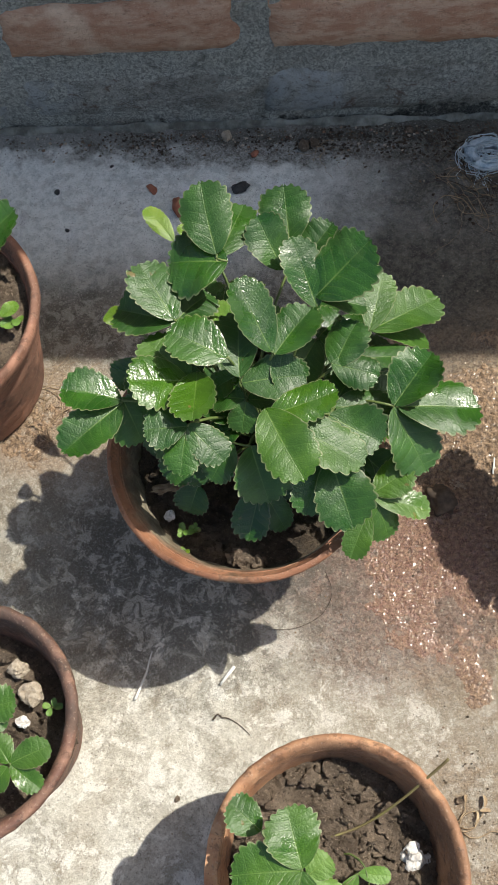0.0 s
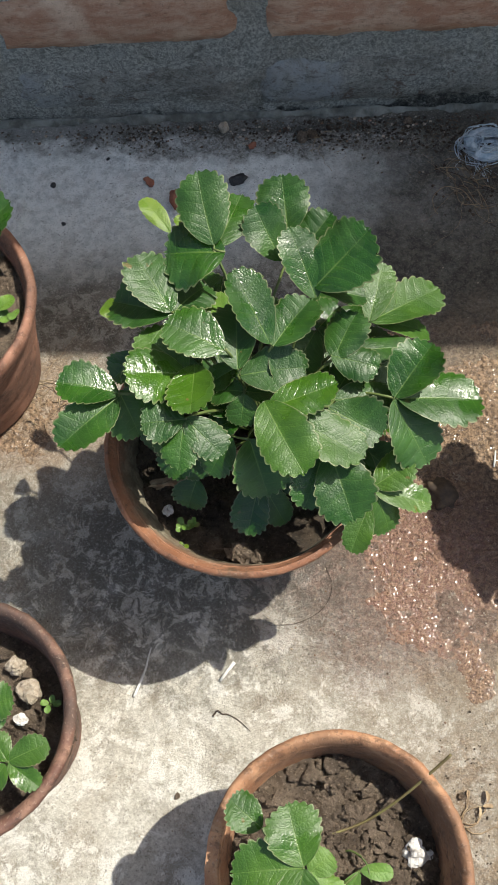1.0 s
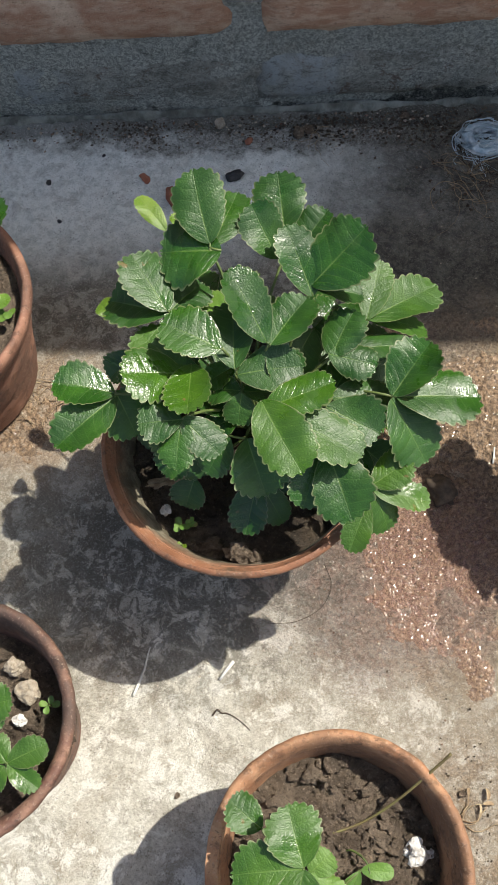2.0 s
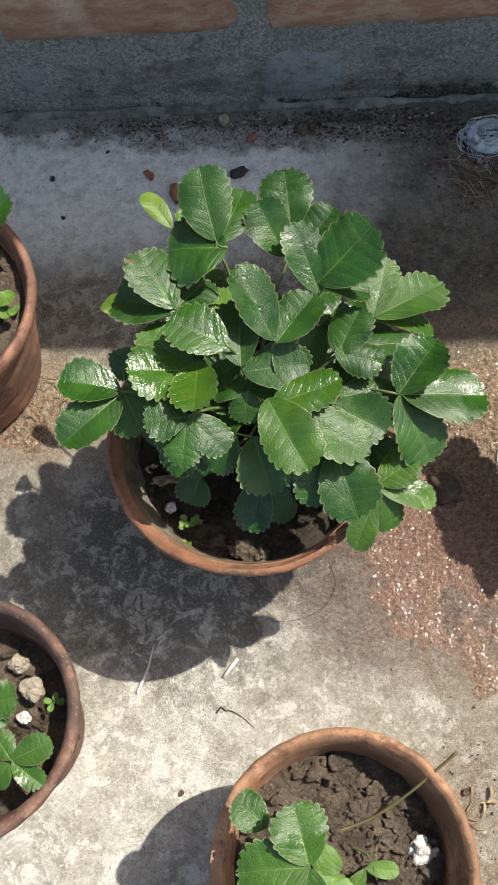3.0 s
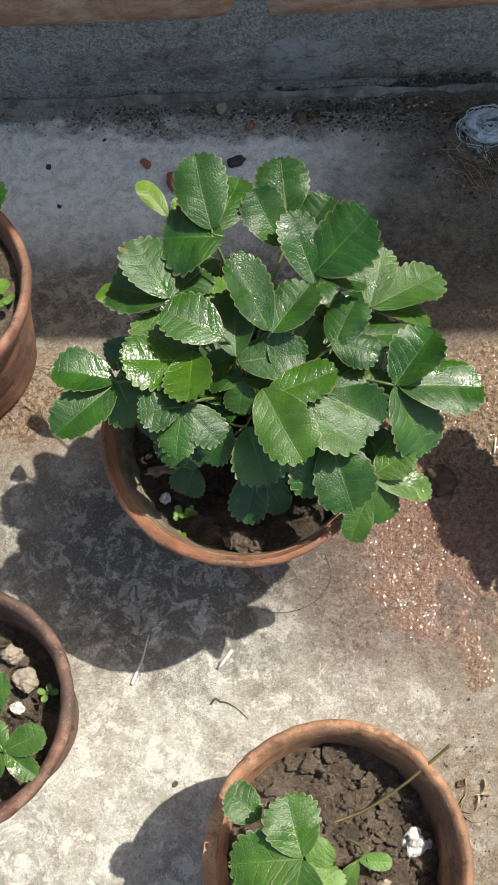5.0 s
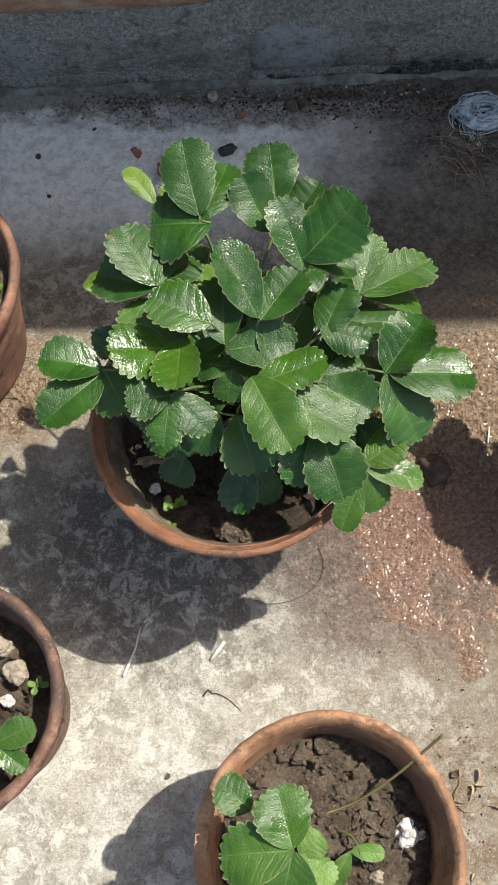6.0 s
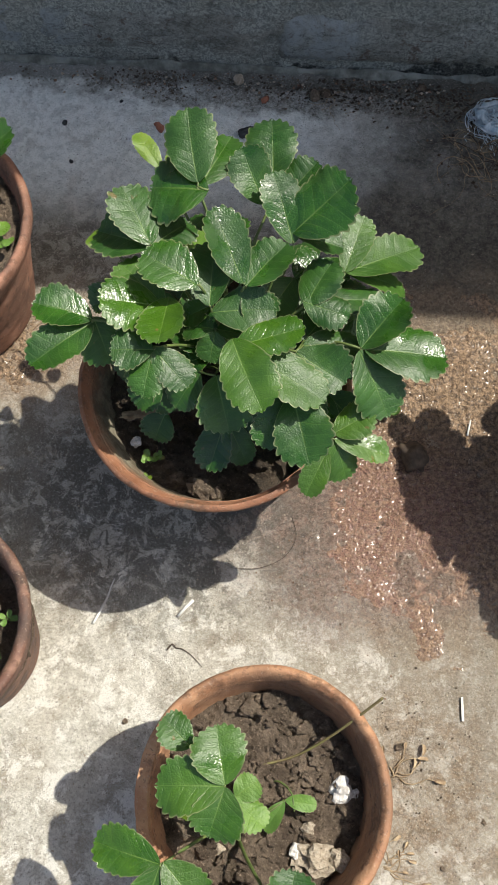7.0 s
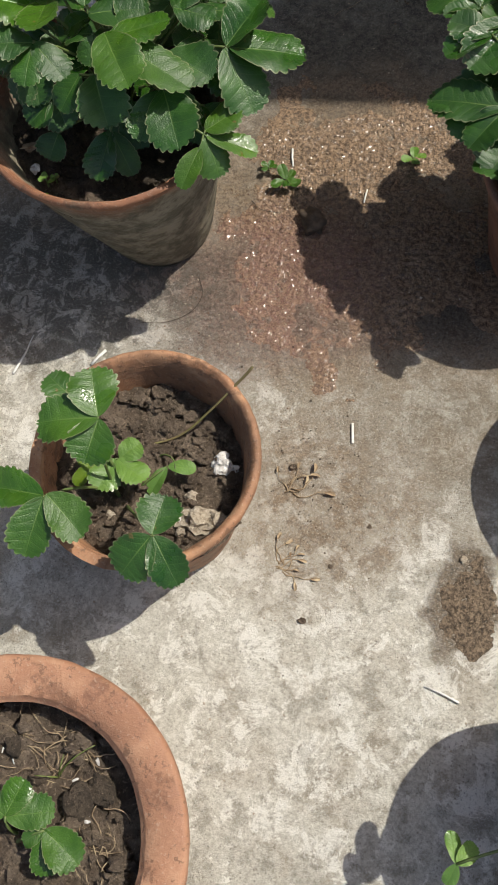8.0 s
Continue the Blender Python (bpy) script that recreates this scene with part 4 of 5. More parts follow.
plant.leaf((0.027, 0.290, 0.118), (0.017, 0.274, 0.118, 0.51, 0.028, 0.290, 0.119), (0.017, 0.292, 0.121, 0.79, 0.027, 0.291, 0.119), (0.033, 0.302, 0.122, 0.83, 0.030, 0.293, 0.119), look_of=LEAF_YELLOW)
plant.leaf((0.080, 0.292, 0.116), (0.100, 0.292, 0.120, 0.47, 0.081, 0.292, 0.117), (0.068, 0.273, 0.114, 0.46, 0.080, 0.291, 0.117), look_of=LEAF_PALE)
plant = Plant((-0.165, 0.368, 0.09), "small strawberry seedling with pale green leaves", 3)
plant.leaf((-0.148, 0.354, 0.122), (-0.123, 0.366, 0.130, 0.63, -0.147, 0.354, 0.124), (-0.127, 0.338, 0.122, 0.54, -0.147, 0.353, 0.124), (-0.159, 0.370, 0.128, 0.77, -0.148, 0.354, 0.124), (-0.159, 0.338, 0.122, 0.88, -0.149, 0.352, 0.124), look_of=LEAF_MID)
plant.leaf((-0.171, 0.387, 0.128), (-0.146, 0.392, 0.134, 0.91, -0.169, 0.388, 0.130), (-0.153, 0.376, 0.128, 0.67, -0.168, 0.386, 0.130), look_of=LEAF_MID)
plant = Plant((-0.235, 0.715, 0.11), "strawberry seedling in the ribbed pot", 4)
plant.leaf((-0.221, 0.722, 0.160), (-0.176, 0.751, 0.190, 0.74), (-0.236, 0.749, 0.190, 0.74), (-0.242, 0.711, 0.170, 0.74))
plant.leaf((-0.197, 0.696, 0.125), (-0.183, 0.705, 0.130, 0.64), (-0.188, 0.697, 0.128, 0.46), look_of=LEAF_PALE)
plant = Plant((0.012, 0.045, 0.108), "small bright green strawberry seedling in dark soil", 5)
plant.leaf((0.010, 0.058, 0.130), (0.039, 0.062, 0.130, 0.64), (0.019, 0.078, 0.135, 0.74), (-0.013, 0.070, 0.130, 0.74), look_of=LEAF_MID)
plant.leaf((0.035, 0.052, 0.128), (0.059, 0.037, 0.128, 0.74), (0.023, 0.045, 0.128, 0.64), (0.041, 0.028, 0.125, 0.74), look_of=LEAF_MID)
plant = Plant((0.36, 0.56, 0.104), "leafy strawberry plant with glossy green leaves", 6)
plant.leaf((0.293, 0.609, 0.198), (0.261, 0.598, 0.192, 0.69), (0.264, 0.622, 0.199, 0.69), (0.297, 0.637, 0.198, 0.64))
plant.leaf((0.286, 0.638, 0.195), (0.260, 0.632, 0.194, 0.51), (0.250, 0.658, 0.192, 0.64), (0.297, 0.673, 0.200, 0.74))
plant.leaf((0.308, 0.605, 0.170), (0.286, 0.593, 0.160, 0.74), (0.299, 0.563, 0.157, 0.74), (0.337, 0.578, 0.160, 0.74))
plant.leaf((0.311, 0.621, 0.200), (0.272, 0.637, 0.190, 0.74), (0.279, 0.588, 0.190, 0.74), (0.314, 0.655, 0.200, 0.74))
plant.leaf((0.369, 0.661, 0.200), (0.334, 0.674, 0.190, 0.78), (0.361, 0.693, 0.200, 0.74), (0.401, 0.678, 0.200, 0.74))
plant.leaf((0.307, 0.559, 0.180), (0.255, 0.577, 0.170, 0.55), (0.280, 0.536, 0.170, 0.74), (0.332, 0.598, 0.190, 0.74))
plant.leaf((0.371, 0.528, 0.185), (0.317, 0.541, 0.175, 0.74), (0.338, 0.507, 0.170, 0.74), (0.390, 0.528, 0.175, 0.74))
plant.leaf((0.362, 0.644, 0.200), (0.325, 0.631, 0.190, 0.92), (0.361, 0.673, 0.200, 1.01), (0.393, 0.645, 0.200, 1.01))
plant.leaf((0.446, 0.694, 0.210), (0.419, 0.731, 0.200, 0.92), (0.414, 0.679, 0.200, 1.01), (0.461, 0.676, 0.210, 0.92))
plant.leaf((0.338, 0.601, 0.200), (0.305, 0.603, 0.190, 1.01), (0.338, 0.568, 0.190, 1.01), (0.363, 0.608, 0.200, 1.01))
plant.leaf((0.419, 0.653, 0.200), (0.393, 0.665, 0.200, 1.01), (0.414, 0.616, 0.200, 1.01), (0.445, 0.642, 0.200, 0.92))
plant.leaf((0.348, 0.497, 0.170), (0.316, 0.496, 0.165, 0.64), (0.332, 0.469, 0.165, 0.69), (0.358, 0.479, 0.165, 0.64))
plant.leaf((0.405, 0.605, 0.210), (0.368, 0.614, 0.200, 0.74), (0.399, 0.648, 0.210, 0.74), (0.424, 0.581, 0.200, 0.74))
plant.leaf((0.358, 0.581, 0.190), (0.316, 0.571, 0.180, 0.74), (0.358, 0.538, 0.180, 0.83), (0.383, 0.582, 0.190, 0.74))
plant.leaf((0.291, 0.574, 0.170), (0.253, 0.580, 0.165, 0.74), (0.273, 0.550, 0.160, 0.83), (0.319, 0.576, 0.170, 0.92))
plant.leaf((0.322, 0.555, 0.160), (0.293, 0.563, 0.160, 0.92), (0.299, 0.526, 0.150, 0.92), (0.349, 0.565, 0.160, 0.92))
plant.leaf((0.339, 0.520, 0.150), (0.314, 0.536, 0.150, 0.92), (0.329, 0.495, 0.140, 0.83), (0.364, 0.533, 0.150, 0.92))
plant.leaf((0.337, 0.625, 0.200), (0.305, 0.609, 0.190, 0.92), (0.342, 0.592, 0.190, 0.92), (0.362, 0.632, 0.200, 0.92))
plant.leaf((0.308, 0.605, 0.170), (0.277, 0.571, 0.160, 0.83), (0.324, 0.567, 0.160, 0.83), (0.322, 0.631, 0.170, 0.83))
plant.leaf((0.369, 0.544, 0.150), (0.338, 0.554, 0.150, 0.83), (0.353, 0.502, 0.140, 0.83), (0.399, 0.534, 0.150, 0.83))
plant.leaf((0.390, 0.621, 0.170), (0.359, 0.632, 0.170, 0.83), (0.416, 0.647, 0.170, 0.83), (0.400, 0.591, 0.170, 0.83))
plant.leaf((0.319, 0.525, 0.150), (0.289, 0.535, 0.150, 0.83), (0.329, 0.490, 0.140, 0.83), (0.349, 0.543, 0.150, 0.83))
plant.leaf((0.362, 0.626, 0.200), (0.337, 0.625, 0.200, 0.83), (0.368, 0.596, 0.200, 0.83), (0.388, 0.646, 0.200, 0.83))
plant.leaf((0.448, 0.667, 0.220), (0.420, 0.700, 0.210, 0.74), (0.469, 0.697, 0.220, 0.74), (0.466, 0.645, 0.210, 0.74))
plant = Plant((0.39, 0.08, 0.112), "strawberry plant with pale sunlit leaves", 7)
plant.leaf((0.356, 0.096, 0.190), (0.329, 0.107, 0.180, 0.64), (0.333, 0.080, 0.180, 0.64), (0.375, 0.117, 0.190, 0.74))
plant.leaf((0.371, 0.080, 0.170), (0.338, 0.064, 0.160, 0.64), (0.379, 0.103, 0.170, 0.64), (0.395, 0.075, 0.170, 0.64))
plant.leaf((0.284, 0.054, 0.105), (0.282, 0.072, 0.100, 0.46), (0.279, 0.041, 0.100, 0.55), (0.296, 0.065, 0.105, 0.64), look_of=LEAF_PALE)



# ---- stones and litter on the floor and in the pots ----
def rod(name, points, r0, r1, material, label, category, group="", sides=6):
    bm = bmesh.new()
    tube(bm, points, r0, r1, sides)
    return tagged(part(name, bm, material), label, category, group)


def smooth_line(points, n=5, wobble=0.0, seed=0):
    """Catmull-Rom points through the given ones, a little uneven."""
    p = [Vector(q) for q in points]
    p = [2 * p[0] - p[1]] + p + [2 * p[-1] - p[-2]]
    made = []
    for i in range(1, len(p) - 2):
        for k in range(n):
            t = k / n
            q = 0.5 * (2 * p[i] + (p[i + 1] - p[i - 1]) * t + (2 * p[i - 1] - 5 * p[i] + 4 * p[i + 1] - p[i + 2]) * t * t + (3 * p[i] - p[i - 1] - 3 * p[i + 1] + p[i + 2]) * t ** 3)
            made.append(q + wobble * Vector((noise.noise(q * 90 + Vector((seed, 0, 0))), noise.noise(q * 90 + Vector((0, seed, 5))), 0)))
    return made + [p[-2]]


STONES = "stones in the pots"
lump("stone", (0.117, 0.301, 0.095), (0.0075, 0.0070, 0.0065), WHITE_STONE, "bright white crumbly stone on the dry soil", seed=1.0, group=STONES, flat=True)
lump("stone", (0.126, 0.301, 0.092), (0.0032, 0.0028, 0.0028), WHITE_STONE, "small white stone chip beside a larger one", seed=2.0, group=STONES, flat=True)
lump("stone", (0.103, 0.259, 0.094), (0.0105, 0.0082, 0.007), BUFF_STONE, "pale buff broken stone on the soil", seed=3.0, group=STONES, rough=0.6, flat=True)
lump("stone", (0.118, 0.260, 0.094), (0.0058, 0.0078, 0.006), BUFF_STONE, "grey-buff wedge-shaped stone on the soil", seed=4.0, group=STONES, flat=True)
lump("stone", (0.097, 0.276, 0.096), (0.0055, 0.0045, 0.004), BUFF_STONE, "small pale stone in dry soil", seed=5.0, group=STONES, flat=True)
lump("stone", (0.090, 0.262, 0.096), (0.0036, 0.0048, 0.004), WHITE_STONE, "small whitish stone in dry soil", seed=6.0, group=STONES, flat=True)
lump("stone", (0.092, 0.250, 0.095), (0.004, 0.0036, 0.003), BUFF_STONE, "small pale stone in dry soil", seed=7.0, group=STONES, flat=True)
lump("stone", (0.041, 0.262, 0.096), (0.006, 0.0045, 0.004), BUFF_STONE, "pale stone half under strawberry leaves", seed=8.0, group=STONES, flat=True)
lump("stone", (-0.046, 0.518, 0.145), (0.0034, 0.0034, 0.003), WHITE_STONE, "small white stone on dark moist soil", seed=9.0, group=STONES, flat=True)
lump("stone", (-0.149, 0.402, 0.086), (0.0072, 0.0078, 0.006), BUFF_STONE, "pinkish pale stone on crumbly soil", seed=10.0, group=STONES, flat=True)
lump("stone", (-0.160, 0.420, 0.086), (0.006, 0.0065, 0.006), BUFF_STONE, "pale stone by the pot wall", seed=11.0, group=STONES, flat=True)
lump("stone", (-0.153, 0.383, 0.087), (0.0045, 0.004, 0.003), WHITE_STONE, "small pale stone on crumbly soil", seed=12.0, group=STONES, flat=True)
lump("stone", (0.055, 0.060, 0.106), (0.0042, 0.0030, 0.0028), WHITE_STONE, "small white stone on dark soil", seed=13.0, group=STONES, flat=True)
lump("stone", (0.045, 0.080, 0.106), (0.0024, 0.0026, 0.002), WHITE_STONE, "tiny white stone chip on dark soil", seed=14.0, group=STONES, flat=True)
lump("stone", (0.059, 0.093, 0.106), (0.0045, 0.0022, 0.002), WHITE_STONE, "flat white stone flake on dark soil", seed=15.0, group=STONES, flat=True)
lump("soil_clod", (0.049, 0.070, 0.106), (0.0085, 0.011, 0.008), SOIL_DARK, "dark moist clod of earth in the broad-rimmed pot", "soil clod", seed=16.0, group="earth clods", rough=0.5)
lump("soil_clod", (0.063, 0.077, 0.106), (0.0075, 0.010, 0.007), SOIL_DARK, "dark moist clod of earth by the pot wall", "soil clod", seed=16.6, group="earth clods", rough=0.5)
lump("soil_clod", (0.003, 0.099, 0.106), (0.008, 0.007, 0.006), SOIL_DARK, "dark moist clod of earth with root hairs", "soil clod", seed=17.4, group="earth clods", rough=0.5)
lump("soil_clod", (0.005, 0.486, 0.146), (0.0085, 0.0062, 0.006), SOIL, "pale crumbly clod of earth by the pot rim", "soil clod", seed=22.0, group="earth clods", rough=0.7, flat=True)
lump("soil_clod", (0.017, 0.483, 0.146), (0.0045, 0.0036, 0.004), SOIL, "small pale clod of earth by the pot rim", "soil clod", seed=23.0, group="earth clods", rough=0.7, flat=True)
lump("bark_chip", (-0.044, 0.538, 0.146), (0.014, 0.0035, 0.003), DRY_STEM, "pale crumbling bark chip on moist soil", "bark chip", seed=0.15, rough=0.6, flat=True)
lump("bark_chip", (-0.064, 0.523, 0.146), (0.002, 0.0075, 0.002), DRY_STEM, "thin pale bark splinter on moist soil", "bark chip", seed=0.5, rough=0.4, flat=True)
lump("stone", (-0.014, 0.916, 0.0), (0.0098, 0.0052, 0.005), BLACK_STONE, "angular black stone on the cement floor", seed=22.45, rough=0.3)
lump("brick_chip", (-0.105, 0.919, 0.0), (0.0068, 0.0042, 0.0022), RED_CHIP, "flat orange brick chip on the cement floor", "brick chip", seed=18.0)
lump("brick_chip", (-0.076, 0.893, 0.0), (0.0062, 0.009, 0.008), RED_CHIP, "dark red brick fragment behind the big pot", "brick chip", seed=19.0)
lump("brick_chip", (0.000, 0.961, 0.0), (0.0048, 0.0036, 0.002), RED_CHIP, "small red brick chip near the wall", "brick chip", seed=20.0)
lump("dry_fruit", (0.167, 0.577, 0.002), (0.0125, 0.0115, 0.007), DARK_STEM, "shrivelled dark brown fruit on the damp floor", "fruit", seed=21.0, flat=False, rough=0.5)
for k, (x, y, s) in enumerate(((-0.205, 0.918, 0.0032), (-0.19, 0.87, 0.0024), (-0.15, 0.95, 0.002), (0.052, 0.968, 0.007), (0.062, 0.972, 0.0055), (0.161, 0.985, 0.0045), (-0.03, 0.985, 0.006), (0.2, 0.255, 0.002), (0.165, 0.337, 0.003), (0.305, 0.268, 0.003), (0.23, 0.29, 0.002), (0.18, 0.21, 0.003), (-0.052, 0.335, 0.0024))):
    lump("pebble", (x, y, 0.0), (s, s * 0.8, s * 0.6), BLACK_STONE if k < 3 else (BUFF_STONE if k in (6, 9) else SOIL), "small loose pebble on the concrete", "pebble", seed=30.0 + k, group="loose pebbles")

# sticks, strips and stems
rod("stick", [(-0.0095, 0.436, 0.002), (-0.015, 0.429, 0.0025), (-0.0205, 0.4215, 0.002)], 0.0016, 0.0013, PALE_STRIP, "short bleached stick on the concrete", "stick", "bleached sticks")
rod("stick", [(0.142, 0.661, 0.002), (0.1425, 0.65, 0.0035), (0.144, 0.640, 0.0025)], 0.0012, 0.0010, PALE_STRIP, "short white stick on red-brown earth", "stick", "bleached sticks")
rod("stick", [(0.2155, 0.617, 0.002), (0.214, 0.609, 0.003), (0.2128, 0.602, 0.002)], 0.0008, 0.0010, PALE_STRIP, "small pale splinter near the shade", "stick", "bleached sticks")
rod("stick", [(0.276, 0.1675, 0.0016), (0.289, 0.163, 0.0022), (0.3015, 0.1575, 0.002)], 0.0005, 0.0010, PALE_STRIP, "long pale stick on the dry concrete", "stick", "bleached sticks")
rod("stick", smooth_line([(-0.078, 0.448, 0.0015), (-0.082, 0.43, 0.002), (-0.090, 0.409, 0.0015)], 5, 0.0005), 0.0005, 0.0014, PALE_STRIP, "dry pale grass stem in the pot's shadow", "stick", "bleached sticks")
bm = bmesh.new()
bmesh.ops.create_cube(bm, size=1.0, matrix=pose(0.2125, 0.3705, 0.0012, 0, 0, 3) @ Matrix.Diagonal((0.0019, 0.0185, 0.0009, 1)))
bmesh.ops.bevel(bm, geom=bm.edges[:], offset=0.0002, segments=1, affect="EDGES")
tagged(part("plastic_strip", bm, PALE_STRIP), "short white plastic strip on the concrete", "strip")
rod("root", smooth_line([(-0.026, 0.394, 0.001), (-0.022, 0.3985, 0.002), (-0.019, 0.396, 0.001), (-0.014, 0.3955, 0.0012), (-0.004, 0.390, 0.001), (0.004, 0.383, 0.001)], 5, 0.0006), 0.0008, 0.0002, DARK_STEM, "thin curled dry root on the concrete", "root")
rod("root", smooth_line([(0.066, 0.515, 0.001), (0.071, 0.497, 0.0015), (0.062, 0.479, 0.001), (0.042, 0.468, 0.001), (0.020, 0.466, 0.001)], 6), 0.0003, 0.0002, DARK_STEM, "hair-thin root curving over the concrete", "root")
rod("root", smooth_line([(0.108, 0.60, 0.001), (0.117, 0.590, 0.003), (0.135, 0.588, 0.001)], 6), 0.0004, 0.0003, DARK_STEM, "thin dark root beside the big pot", "root")
rod("grass_straw", smooth_line([(0.060, 0.311, 0.104), (0.085, 0.320, 0.106), (0.107, 0.334, 0.122), (0.129, 0.352, 0.139), (0.137, 0.359, 0.146)], 6), 0.0008, 0.0011, plain("withering_stem", (0.13, 0.10, 0.045), (0.22, 0.21, 0.075), 40, 0.6, 0.0004), "thin green-brown stem lying over the pot rim", "stem")


rod("stalk", smooth_line([(0.066, 0.300, 0.101), (0.075, 0.303, 0.110), (0.084, 0.297, 0.117), (0.087, 0.286, 0.117)], 6), 0.0008, 0.0006, STALK, "thin pale stalk of a wilted strawberry leaf", "stalk")


rod("straw", smooth_line([(0.001, 0.094, 0.108), (0.005, 0.086, 0.108)], 4), 0.0014, 0.0012, PALE_STRIP, "short white straw on dark soil", "straw", "straw bits")
rod("straw", smooth_line([(-0.005, 0.097, 0.108), (-0.006, 0.087, 0.108)], 4), 0.0010, 0.0008, PALE_STRIP, "short white straw on dark soil", "straw", "straw bits")


def grass_tuft(label, at, tips):
    """A few thin grass blades from one root."""
    tuft = thing("grass_tuft", label, "grass", at)
    for k, tip in enumerate(tips):
        bm = bmesh.new()
        tube(bm, bent((0, 0, 0), Vector(tip) - Vector(at), 0.012, 8, 0.12 * (k % 3 - 1)), 0.0008, 0.0003, 5)
        part("blade", bm, LEAF_BLADE, tuft).matrix_parent_inverse = Matrix()


grass_tuft("small tuft of thin green grass in dark soil", (0.034, 0.082, 0.108), ((0.059, 0.103, 0.128), (0.021, 0.082, 0.120), (0.039, 0.096, 0.124)))


def dry_weed(at, turn, size, label, branches=7, stuff=DRY_STEM):
    """A wilted little weed: thin stems with curled dry leaves."""
    rnd = random.Random(int(turn * 13 + 5))
    weed = thing("dry_weed", label, "weed", (at[0], at[1], 0), "wilted weeds")
    for k in range(branches):
        a = radians(turn + rnd.uniform(-70, 70))
        L = size * rnd.uniform(0.5, 1)
        pts = [Vector((0.004 * rnd.uniform(-1, 1), 0.004 * rnd.uniform(-1, 1), 0.001))]
        for j in range(1, 6):
            a += rnd.uniform(-0.8, 0.8)
            pts.append(pts[-1] + Vector((math.cos(a), math.sin(a), rnd.uniform(-0.02, 0.12))) * L / 5)
        for q in pts:
            q.z = max(0.0008, q.z)
        bm = bmesh.new()
        tube(bm, pts, 0.0006, 0.0003, 5)
        stem = part("stem", bm, stuff, weed)
        stem.matrix_parent_inverse = Matrix()
        blade = tagged(new("dry_leaf", leaflet_mesh(L * 0.3, L * 0.09, 0.9, 0.4, k + int(turn), stuff)), "curled brown dry leaf")
        blade.parent = stem
        blade.matrix_basis = Matrix.Translation(pts[-1]) @ pose(0, 0, 0.001, 6, rnd.uniform(-40, 40), math.degrees(a) - 90)
    return weed


dry_weed((0.160, 0.252), 55, 0.028, "wilted grey-green weed lying on the concrete", 9)
dry_weed((0.162, 0.318), 5, 0.030, "dry brown twiggy weed beside the chipped pot", 6)


def seedling(at, size, label, turn=0, leaves=4, look_of=None):
    """A tiny weed seedling: a rosette of small round leaves."""
    rnd = random.Random(int(at[0] * 1e4) + leaves)
    plant = thing("seedling", label, "seedling", at, "weed seedlings")
    for k in range(leaves):
        a = radians(turn + 360 * k / leaves + rnd.uniform(-25, 25))
        L = size * rnd.uniform(0.6, 1.0)
        ob = new("seed_leaf", leaflet_mesh(L, L * 0.62, 0.15, 0.1, k + leaves, look_of or LEAF_PALE))
        ob.parent = plant
        ob.matrix_basis = pose(0.15 * L * math.cos(a), 0.15 * L * math.sin(a), 0.002 + 0.002 * k, 0, 0, math.degrees(a) - 90) @ pose(0, 0, 0, rnd.uniform(8, 35), 0, 0)
    bm = bmesh.new()
    tube(bm, [(0, 0, -0.004), (0.0004, 0, 0), (0, 0, 0.005)], 0.0009, 0.0006, 5)
    part("stem", bm, STALK, plant).matrix_parent_inverse = Matrix()


seedling((-0.034, 0.505, 0.147), 0.0066, "tiny bright green weed seedling in dark soil", 20, 5)
seedling((-0.027, 0.507, 0.147), 0.0055, "tiny bright green weed seedling in dark soil", 70, 4)
seedling((-0.033, 0.492, 0.147), 0.0039, "single pale sprout near the rim", 140, 2, LEAF_YELLOW)
seedling((0.139, 0.620, 0.001), 0.015, "small bright green weed on damp earth", 10, 6, LEAF_MID)
seedling((0.121, 0.636, 0.001), 0.010, "small green weed by the big pot", 50, 4, LEAF_MID)
seedling((0.258, 0.652, 0.001), 0.013, "pale green weed at the edge of the shade", 100, 4)
seedling((0.034, 0.313, 0.100), 0.012, "small pale sprout beside the strawberry stalks", 30, 3)
seedling((-0.131, 0.393, 0.090), 0.008, "tiny weed sprout on crumbly soil", 0, 4)
seedling((-0.188, 0.694, 0.114), 0.012, "small pale seedling in the ribbed pot", 40, 5)


